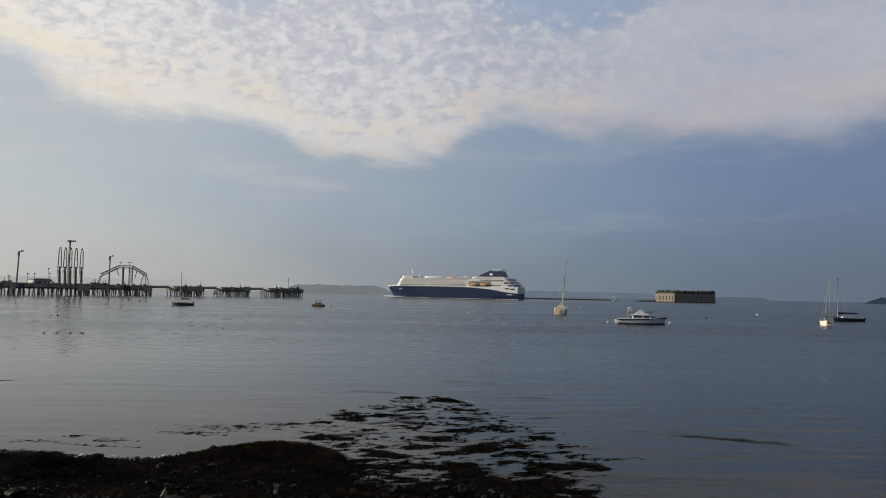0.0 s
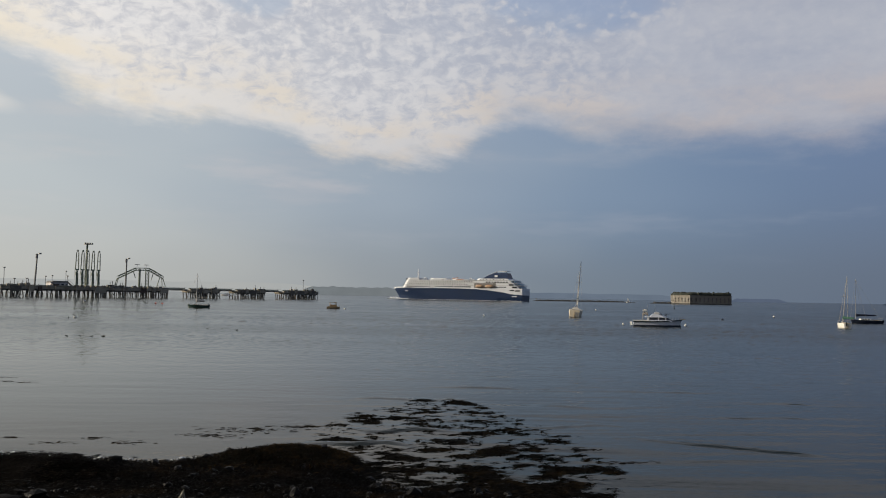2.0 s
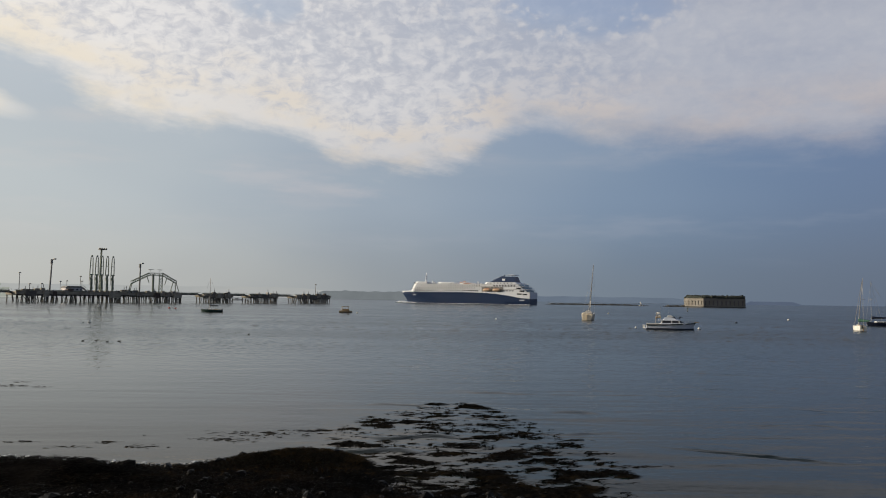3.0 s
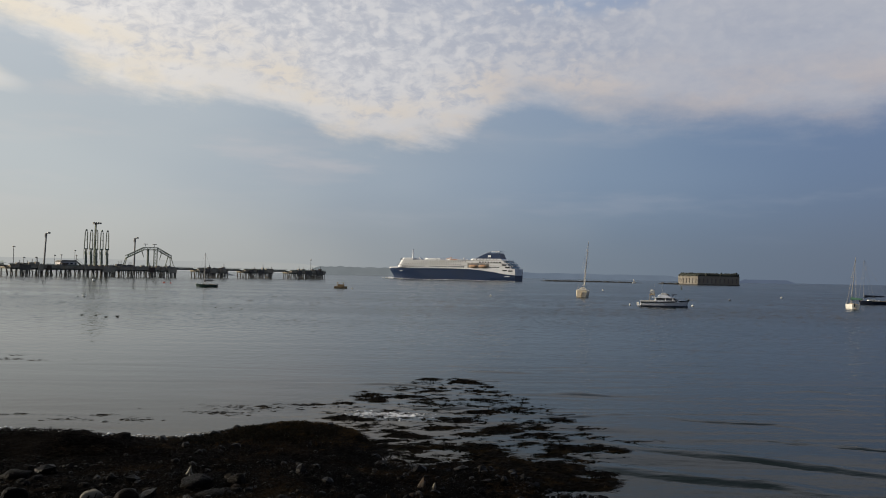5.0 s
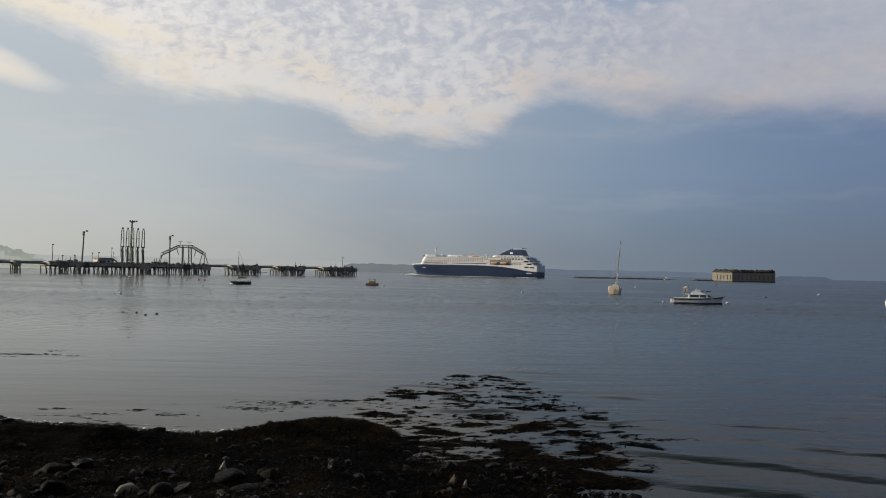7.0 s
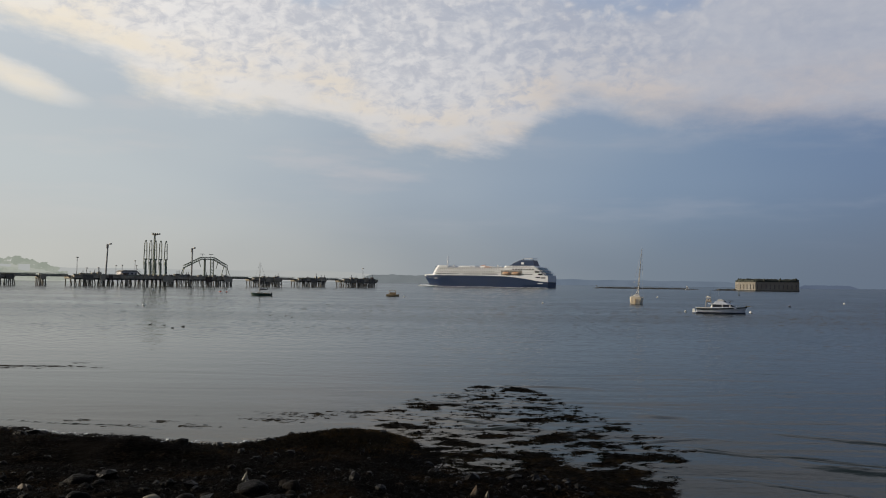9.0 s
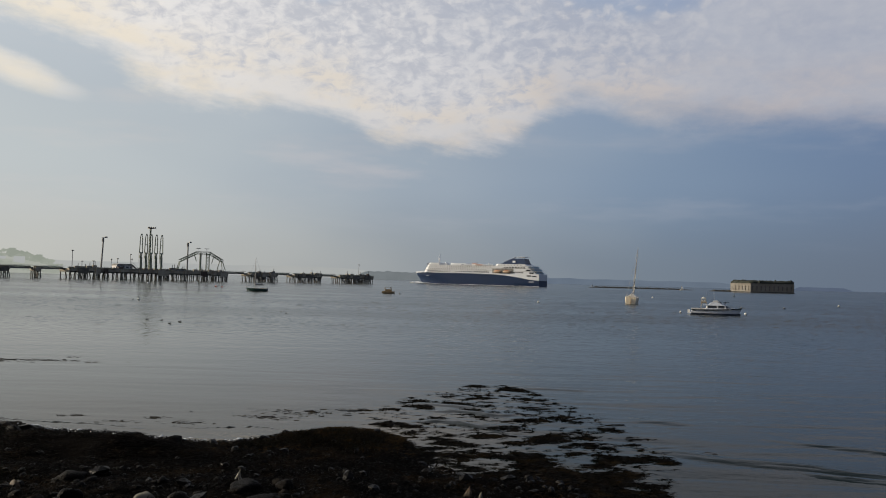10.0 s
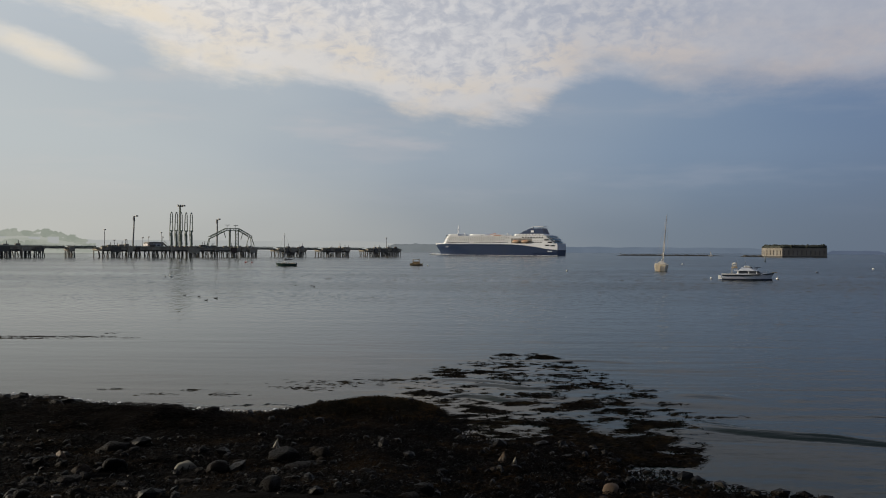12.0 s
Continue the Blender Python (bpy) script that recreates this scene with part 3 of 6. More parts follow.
def ledge(name, y, x0, x1, top, seed, label):
    bm = bmesh.new()
    rows = []
    n = 70
    for k in range(n + 1):
        u = k / n
        x = x0 + (x1 - x0) * u
        h = top * min(1, u * 12, (1 - u) * 5) * (0.75 + 0.6 * noise.noise((u * 22 + seed, 0, 0)) + 0.3 * noise.noise((u * 70, seed, 0)))
        rows.append([(x, y - 5, -0.6), (x, y - 2, h * 0.8), (x, y + 3, h), (x, y + 9, -0.6)])
    loft(bm, rows, closed=False, caps=False)
    return tagged(part(name, bm, LEDGE_ROCK), label, "reef", kind="structure")


ledge("reef", 1150, 218.6, 366.6, 1.9, 2.0, "low dark rock ledge awash in the harbour")


# ---- the fort ----
def build_fort():
    fort = thing("fort", pose(0, 0, 0), "old granite sea fort with arched windows and turf on top", "fort")
    c0 = Vector((356.0, 912, 0))
    corners = [c0, c0 + Vector((46.5, -5.0, 0)), c0 + Vector((62, 28, 0)), c0 + Vector((44, 66, 0)), c0 + Vector((2, 68, 0)), c0 + Vector((-10.2, 22.8, 0))]
    bm = bmesh.new()
    out = [(c0 + Vector((22, 30, 0))) + (p - c0 - Vector((22, 30, 0))) * 1.04 for p in corners]
    loft(bm, [[(p.x, p.y, -1) for p in out], [(p.x, p.y, 0.9) for p in corners]])
    part("plinth", bm, LEDGE_ROCK, fort)
    WALL = 9.8
    for i, (a, b) in enumerate(zip(corners, corners[1:] + corners[:1])):
        along = b - a
        n_len = along.length
        count = max(4, round(n_len / 4.6))
        turn = Matrix.Translation(a) @ Matrix.Rotation(math.atan2(along.y, along.x), 4, "Z")
        bm = bmesh.new()
        step = n_len / count
        w = 1.4
        box(bm, 0, n_len, 0, 1.6, 0.9, 2.4)
        box(bm, 0, n_len, 0, 1.6, 7.6, WALL)
        box(bm, 0, n_len, -0.35, 1.6, WALL, WALL + 0.45)
        for k in range(count + 1):
            x0 = max(0, k * step - step / 2 + w / 2) if k else 0
            x1 = min(n_len, k * step + step / 2 - w / 2)
            box(bm, x0, x1, 0, 1.6, 2.4, 7.6)
        for k in range(count):
            xc = (k + 0.5) * step
            for s in (-1, 1):  # arched heads
                for q in range(3):
                    box(bm, xc + s * w / 2 - (0.18 * (q + 1) if s > 0 else 0), xc + s * w / 2 + (0.18 * (q + 1) if s < 0 else 0), 0.002, 1.6, 7.1 + q * 0.17, 7.1 + (q + 1) * 0.17)
            box(bm, xc - w / 2, xc + w / 2, 0.02, 1.6, 4.7, 5.15)
        wall = part("wall", bm, GRANITE, fort)
        wall.matrix_basis = turn
        for k in range(count):
            xc = (k + 0.5) * step
            bm = boxed(xc - w / 2, xc + w / 2, 0.9, 1.2, 2.4, 7.6)
            part("window", bm, EMBRASURE, wall)
    bm = bmesh.new()
    cen = c0 + Vector((22, 30, 0))
    rings = []
    rng = random.Random(3)
    fine = []
    for a, b in zip(corners, corners[1:] + corners[:1]):
        fine += [a.lerp(b, k / 14) for k in range(14)]
    for inset, h, j in ((0.985, WALL + 0.46, 0), (0.975, WALL + 2.0, 0.9), (0.88, WALL + 3.7, 1.4), (0.6, WALL + 3.3, 0.9)):
        ring = []
        for p in fine:
            q = cen + (p - cen) * inset
            ring.append((q.x, q.y, h + j * (noise.noise((q.x * 0.16, q.y * 0.16, 0)) + 0.7 * noise.noise((q.x * 0.5, q.y * 0.5, 3)))))
        rings.append(ring)
    loft(bm, rings)
    part("turf", bm, GRASS, fort, "overgrown green turf rampart", smooth=True)
    bm = bmesh.new()
    for k in range(120):
        i = rng.randrange(len(fine))
        q = cen + (fine[i] - cen) * rng.uniform(0.84, 0.97)
        r = rng.uniform(0.7, 1.9)
        blob(bm, (q.x, q.y, WALL + rng.uniform(1.2, 3.7)), (r, r, r * 0.8), 0.5, 1, k * 1.7)
    tagged(part("bushes", bm, GRASS, fort), kind="stuff")
    # landing ledge beside it
    bm = bmesh.new()
    rows = []
    for k in range(40):
        u = k / 39
        x = 330 + 46 * u
        h = 1.7 * min(1, u * 8) * (0.8 + 0.5 * noise.noise((u * 13, 0, 4)))
        rows.append([(x, 965, -0.5), (x, 968, h), (x, 974, h * 1.1), (x, 980, -0.5)])
    loft(bm, rows, closed=False, caps=False)
    tagged(part("reef", bm, LEDGE_ROCK), "dark rock ledge beside the sea fort", "reef", kind="structure")


build_fort()


# ---- the ferry ----
FERRY_L = 161.0


def ferry_half(x, z):
    """Half-breadth of the hull at x from the stern, z above the water."""
    bow = FERRY_L - 4.5 + 7.5 * max(0, min(1, z / 11)) ** 1.4
    full = 13.0
    run = 60 - 1.6 * z
    if x > bow - run:
        u = max(0.0, min(1.0, (bow - x) / run))
        return full * (1 - (1 - u) ** 2.0) ** 0.9
    return full - (0.8 * max(0, 1 - z / 3) if x < 30 else 0)


def ferry_sheer(x):
    """Top of the blue paint."""
    pts = ((0, 6.6), (12, 7.4), (25, 9.7), (40, 11.5), (55, 12.6), (75, 13.1), (100, 13.25), (145, 13.2), (161, 13.0))
    for (a, za), (b, zb) in zip(pts, pts[1:]):
        if x <= b:
            return za + (zb - za) * (x - a) / (b - a)
    return 12.0


def build_ferry():
    ferry = thing("ferry", pose(170.6, 884.5, 0, 0, 0, 151.4), "white car ferry with a navy hull under way in the harbour", "ship")
    xs = steps((0, 100, 5), (100, 150, 3), (150, 164, 1))
    for name, mat, lo, hi, label in (("hull", HULL_BLUE, lambda x: -1.5, ferry_sheer, "navy blue painted hull"),
                                     ("upper_hull", SHIP_WHITE, ferry_sheer, lambda x: 13.6 if x < 152 else 13.6 - 0.04 * (x - 152), "white painted upper hull")):
        bm = bmesh.new()
        secs = []
        for x in xs:
            zs = [lo(x) + (hi(x) - lo(x)) * k / 5 for k in range(6)]
            left = [(min(x, FERRY_L - 4.5 + 7.5 * max(0, min(1, z / 11)) ** 1.4), ferry_half(x, z), z) for z in zs]
            secs.append(left + [(a, -b, c) for a, b, c in reversed(left)])
        loft(bm, secs)
        part(name, bm, mat, ferry, label)
    # deckhouses: (x from, x to at foot, x to at top, half width, z from, z to)
    def house(name, x0, x0t, x1, x1t, hw, z0, z1, label=""):
        bm = bmesh.new()
        ring = lambda a, b, z: [(a, -hw, z), (b - 5, -hw, z), (b, -hw * 0.62, z), (b, hw * 0.62, z), (b - 5, hw, z), (a, hw, z)]
        loft(bm, [ring(x0, x1, z0), ring(x0t, x1t, z1)])
        return part(name, bm, SHIP_WHITE, ferry, label)
    house("deckhouse", 4, 6, 149, 147.3, 12.7, 13.6, 16.6)
    house("deckhouse", 8, 10, 147.3, 145.8, 12.6, 16.6, 19.6)
    house("deckhouse", 12, 14, 145.8, 144.0, 12.5, 19.6, 22.4)
    house("deckhouse", 15, 18, 56, 54, 12.3, 22.4, 24.6)
    house("wheelhouse", 126, 126, 143.5, 142.0, 12.9, 22.4, 24.8, "white wheelhouse")
    house("top_house", 94, 94, 116, 115, 6, 22.4, 24.6)
    house("top_house", 72, 72, 88, 87, 5, 22.4, 24.0)
    # terraces that step down to the stern
    for k, (x, z) in enumerate(((-0.5, 10.2), (0.2, 13.3), (2.5, 16.4), (6.5, 19.4), (10.5, 22.2))):
        part("terrace", boxed(x, x + 12, -12.8, 12.8, z, z + 0.35), SHIP_WHITE, ferry, "white stern terrace deck")
        bm = bmesh.new()
        for y in range(-12, 13, 3):
            rod(bm, (x + 0.2, y, z), (x + 0.2, y, z + 1.3), 0.07, n=5)
        for h in (0.7, 1.3):
            rod(bm, (x + 0.2, -12.6, z + h), (x + 0.2, 12.6, z + h), 0.07, n=5)
        part("railing", bm, SHIP_WHITE, ferry)
    # thin grey strips stand for the shadow lines between decks
    for z, x0, x1 in ((16.55, 9, 147), (19.5, 12, 145.4), (22.3, 15, 143)):
        part("deck_edge", boxed(x0, x1, 12.66, 12.84, z, z + 0.3), STEEL_GREY, ferry, "grey strip painted as the shadow line of a deck")
    part("transom", boxed(-0.25, 0.5, -12.9, 12.9, 6.4, 10.2), SHIP_WHITE, ferry)
    # windows, one by one
    shared = bpy.data.meshes.new("window")
    bm = boxed(-0.75, 0.75, -0.06, 0.06, -0.6, 0.6)
    bm.to_mesh(shared)
    bm.free()
    shared.materials.append(DARK_GLASS)
    def window(x, z, y, sx=1.0, sz=1.0):
        ob = new("window", shared)
        ob.parent = ferry
        ob.location, ob.scale = (x, y, z), (sx, 1, sz)
    for x in steps((66, 138, 2.9)):
        window(x, 18.0, 12.62, 0.75, 0.9)
    for x in steps((60, 136, 2.9)):
        window(x, 20.9, 12.52, 0.7, 0.8)
    for a, b in ((112, 124), (126, 140), (84, 104), (62, 80)):
        for x in steps((a, b, 2.4)):
            window(x, 15.0, 12.72, 1.15, 1.1)
    for x in steps((18, 42, 3.4)):
        window(x, 20.6, 12.52, 1.3, 1.1)
    for x in (20, 23.2, 26.4, 29.6, 38, 41):
        window(x, 15.1, 12.72, 1.5, 0.9)
    for x in steps((22, 50, 4)):
        window(x, 23.6, 12.32, 0.7, 0.6)
    for y in steps((-11, 11, 2.0)):
        bm = boxed(-0.05, 0.05, -0.8, 0.8, -0.5, 0.5)
        w = part("window", bm, DARK_GLASS, ferry)
        w.location = (142.9, y, 23.5)
    for x, z in ((5.5, 11.2), (12, 11.6), (9, 14.9), (13, 17.8)):
        part("mooring_opening", boxed(x - 2.6, x + 2.6, 12.75, 13.06, z - 0.7, z + 0.7), DARK_GLASS, ferry, "dark opening in the ship's side")
    # funnel with exhaust pipes and a wing on top
    bm = bmesh.new()
    ring = lambda a, b, hw, z: [(a, -hw, z), (b, -hw * 0.8, z), (b, hw * 0.8, z), (a, hw, z)]
    loft(bm, [ring(18, 50, 8.0, 24.6), ring(20.5, 36.5, 6.5, 31.0)])
    funnel = part("funnel", bm, HULL_BLUE, ferry, "navy blue sloping funnel")
    for k in range(6):
        x = 46 - k * 2.4
        part("exhaust_pipe", bar((x, 3.5, 25.5 + k * 0.9), (x - 0.8, 3.5, 28.0 + k * 0.95), 0.8, n=8), HULL_BLUE, funnel)
    part("funnel_badge", boxed(31, 34.5, 7.2, 7.45, 26.3, 28.6), SHIP_WHITE, funnel, "plain white badge")
    part("funnel_wing", boxed(20, 30.5, -7.5, 7.5, 32.6, 33.1), SHIP_WHITE, funnel, "white wing above the funnel")
    for y in (-5, 5):
        part("wing_strut", bar((25, y, 30.8), (25, y, 32.7), 0.3), SHIP_WHITE, funnel)
    # masts, domes, lifeboats, rails
    bm = bar((133, 0, 24.8), (132.2, 0, 35.4), 0.7, 0.4)
    mast = part("mast", bm, SHIP_WHITE, ferry, "white radar mast")
    part("yard", boxed(131.8, 132.8, -3, 3, 29.6, 30.0), SHIP_WHITE, mast)
    part("radar", boxed(132.2, 133.8, -1.8, 1.8, 31.2, 31.6), SHIP_WHITE, mast)
    for x, y, r in ((121, 5, 1.4), (81, 4, 1.2), (64, 6, 1.3)):
        part("radar_dome", blob(bmesh.new(), (x, y, 22.4 + r * 1.6), (r, r, r), 0.0, 2), SHIP_WHITE, ferry, smooth=True)
        part("dome_stand", bar((x, y, 22.4), (x, y, 22.8 + r * 0.8), 0.5), SHIP_WHITE, ferry)
    for x in (50, 38.5):
        bm = bmesh.new()
        secs = []
        for k in range(9):
            u = -1 + k / 4
            f = (1 - abs(u) ** 3) ** 0.5 if abs(u) < 1 else 0.08
            secs.append([(x + u * 5.2, 13.6 + math.cos(a) * 1.7 * f, 15.9 + math.sin(a) * 1.7 * f * (1.1 if math.sin(a) < 0 else 0.8)) for a in [j * math.tau / 10 for j in range(10)]])
        loft(bm, secs)
        boat = part("lifeboat", bm, BUFF, ferry, "buff and orange lifeboat", smooth=True)
        part("canopy", blob(bmesh.new(), (x, 13.5, 16.7), (4.4, 1.4, 0.9), 0.03, 2, flat=-0.3), ORANGE, boat, "orange canopy", smooth=True)
        for s in (-3.6, 3.6):
            part("davit", bar((x + s, 12.6, 19.4), (x + s, 14.2, 18.6), 0.25), SHIP_WHITE, boat)
    # glazed lounges and balconies wrapped round the stern
    for k, (x, z) in enumerate(((1.5, 10.6), (3.2, 13.7), (5.5, 16.8), (9.5, 19.8))):
        part("stern_window", boxed(x, x + 0.4, -11.6, 11.6, z + 0.5, z + 2.2), STERN_GLASS, ferry, "pale blue stern glazing")
    for k in range(5):
        part("side_balcony", boxed(1.0 + k * 2.6, 2.6 + k * 2.6, 12.72, 12.95, 10.2 + k * 2.6, 11.1 + k * 2.6), STERN_GLASS, ferry, "pale blue balcony panel")
    part("bow_bulwark", prism([(148, 13.5), (164, 12.9), (164.3, 14.1), (146, 14.4)], -0.6, 0.6), SHIP_WHITE, ferry, "white bow bulwark")
    for x in (60, 68, 90, 119, 122):
        part("vent", boxed(x - 0.8, x + 0.8, 6.0, 8.5, 22.4, 23.9), SHIP_WHITE, ferry)
    for x in (98, 101, 104, 107, 110):
        part("deck_window", boxed(x - 0.8, x + 0.8, 5.95, 6.08, 23.0, 23.9), DARK_GLASS, ferry)
    for x in (96, 111.5, 85, 74, 63):
        part("deck_light", bar((x, 9.5, 22.4), (x, 9.5, 25.4), 0.14, n=5), SHIP_WHITE, ferry)
    part("crane", bar((88, 4, 24.0), (80, 5, 25.6), 0.35, n=6), ORANGE, ferry, "orange deck crane jib")
    part("sheer_stripe", prism([(26, 10.1), (40, 11.75), (55, 12.85), (75, 13.35), (75, 13.15), (55, 12.65), (40, 11.55), (26, 9.9)], 12.9, 13.08), SHIP_WHITE, ferry)
    part("hull_lettering", boxed(6, 12, 12.95, 13.06, 4.6, 5.4), SHIP_WHITE, ferry, "plain pale bar on the quarter")
    part("hull_lettering", boxed(138, 145, 9.6, 9.8, 9.3, 10.0), SHIP_WHITE, ferry, "plain pale bar on the bow")
    # a flat grey panel, not a recess, gives the shade behind the lifeboats
    part("boat_recess", boxed(31, 57, 12.5, 12.74, 13.9, 19.2), STEEL_GREY, ferry, "grey panel painted as the shade behind the lifeboats")
    for x0, x1, y, z in ((60, 125, 12.3, 22.4), (144, 160, 0, 13.6)):
        bm = bmesh.new()
        for x in steps((x0, x1, 2.5)):
            yy = y if y else max(0.4, ferry_half(x, 13) - 0.4)
            rod(bm, (x, yy, z), (x, yy, z + 1.2), 0.06, n=4)
        if y:
            rod(bm, (x0, y, z + 1.2), (x1, y, z + 1.2), 0.06, n=4)
        part("railing", bm, SHIP_WHITE, ferry)
    for x, w in ((104, 12), (76, 8)):
        part("deck_box", boxed(x - w / 2, x + w / 2, 8, 11, 22.4, 23.8), ORANGE if w < 10 else SHIP_WHITE, ferry)
    bm = bmesh.new()
    rng = random.Random(8)
    for k in range(110):
        x = 166 - abs(rng.gauss(0, 9))
        s = 1 if k % 2 else -1
        y = s * (ferry_half(min(x, 155), 0) + rng.uniform(0.2, 2.4))
        f = max(0.25, 1 - (166 - x) / 20)
        blob(bm, (x, y, rng.uniform(0, 0.7)), (rng.uniform(0.8, 2.6), rng.uniform(0.6, 1.4), rng.uniform(0.6, 2.0) * f), 0.5, 1, k)
    for k in range(46):
        x = rng.uniform(158, 170)
        f = 1 - abs(x - 164) / 9
        blob(bm, (x, rng.uniform(-1.5, 4.5), rng.uniform(0, 1.3) * f), (rng.uniform(0.7, 1.8), rng.uniform(0.7, 1.4), rng.uniform(0.5, 1.3) * f + 0.2), 0.5, 1, k + 200)
    tagged(part("bow_wave", bm, FOAM, ferry, "white foam at the bow"), kind="stuff")
    bm = bmesh.new()
    for k in range(130):
        x = rng.uniform(0, 150)
        y = ferry_half(x, 0) + rng.uniform(0.0, 0.9)
        blob(bm, (x, y, rng.uniform(-0.05, 0.1)), (rng.uniform(0.8, 2.4), 0.4, rng.uniform(0.12, 0.3)), 0.5, 1, k)
    tagged(part("wash", bm, FOAM, ferry, "thin foam along the waterline"), kind="stuff")
    return ferry


FERRY = build_ferry()


# ---- the oil pier ----
PIER = pose(-250, 440, 0, 0, 0, 48.8)
DECK = 5.8


def on_pier(s, across=0.0, z=0.0):
    return PIER @ pose(s, across, z)


def build_platform(s0, s1, wide, label, spacing=4.2, block=()):
    """A stretch of deck on piles, from s0 to s1 along the pier; block: (x, width, depth, material) of fender panels."""
    top = thing("pier_platform", on_pier(s0), label, "pier", "pier platforms")
    ln = s1 - s0
    front = -wide / 2
    bm = boxed(0, ln, front, wide / 2, DECK - 1.5, DECK)
    box(bm, -0.15, ln + 0.15, front - 0.15, front + 0.25, DECK + 0.004, DECK + 0.3)
    part("deck", bm, CONCRETE, top, "stained concrete deck")
    part("waler", boxed(0.3, ln - 0.3, front + 0.3, front + 0.75, DECK - 2.4, DECK - 1.9), PILE_WOOD, top, "dark timber waler")
    bm = bmesh.new()
    for k in range(int(ln / 3) + 1):
        rod(bm, (k * 3 + 0.3, front + 0.5, DECK), (k * 3 + 0.3, front + 0.5, DECK + 1.15), 0.06, n=4)
    for h in (0.6, 1.15):
        rod(bm, (0.3, front + 0.5, DECK + h), (ln - 0.3, front + 0.5, DECK + h), 0.05, n=4)
    part("railing", bm, STEEL_GREY, top, "thin steel railing")
    part("pipe", bar((0.5, front + 2.2, DECK + 0.55), (ln - 0.5, front + 2.2, DECK + 0.55), 0.28, n=7), STEEL_GREEN, top, "grey-green deck pipe")
    part("pipe", bar((0.5, front + 3.2, DECK + 0.75), (ln - 0.5, front + 3.2, DECK + 0.75), 0.2, n=7), STEEL_GREY, top, "thin deck pipe")
    rng = random.Random(int(s0))
    n = max(2, round(ln / spacing))
    rows = (front + 0.6, 0.0, wide / 2 - 0.6)
    for k in range(n + 1):
        x = 0.6 + (ln - 1.2) * k / n
        part("cap_beam", boxed(x - 0.4, x + 0.4, front + 0.5, wide / 2 - 0.5, DECK - 2.1, DECK - 1.5), PILE_WOOD, top)
        for y in rows:
            lean = rng.choice((0, 0, 0.9, -0.9, 1.3)) + rng.uniform(-0.15, 0.15)
            part("timber_post", bar((x + lean, y, -1.5), (x, y, DECK - 1.5), rng.uniform(0.22, 0.34), n=7), PILE_WOOD, top)
        if k % 2 and k < n:
            part("brace", bar((x, front + 0.75, DECK - 1.9), (x + (ln - 1.2) / n, front + 0.75, 1.0), 0.15, n=5), PILE_WOOD, top)
    for x, w, h, mat in block:
        low = DECK - 0.5 - h * 0.7
        part("fender_block", boxed(x - w / 2, x + w / 2, front - 0.9, front - 0.16, low, DECK + 0.3), mat, top, "fender panel")
        for k in range(max(2, int(w / 0.95))):
            px = x - w / 2 + 0.4 + (w - 0.8) * k / max(1, int(w / 0.95) - 1)
            part("timber_post", bar((px + rng.uniform(-0.3, 0.3), front - 0.5, -1.5), (px, front - 0.5, low), rng.uniform(0.26, 0.36), n=7), PILE_WOOD, top)
    return top


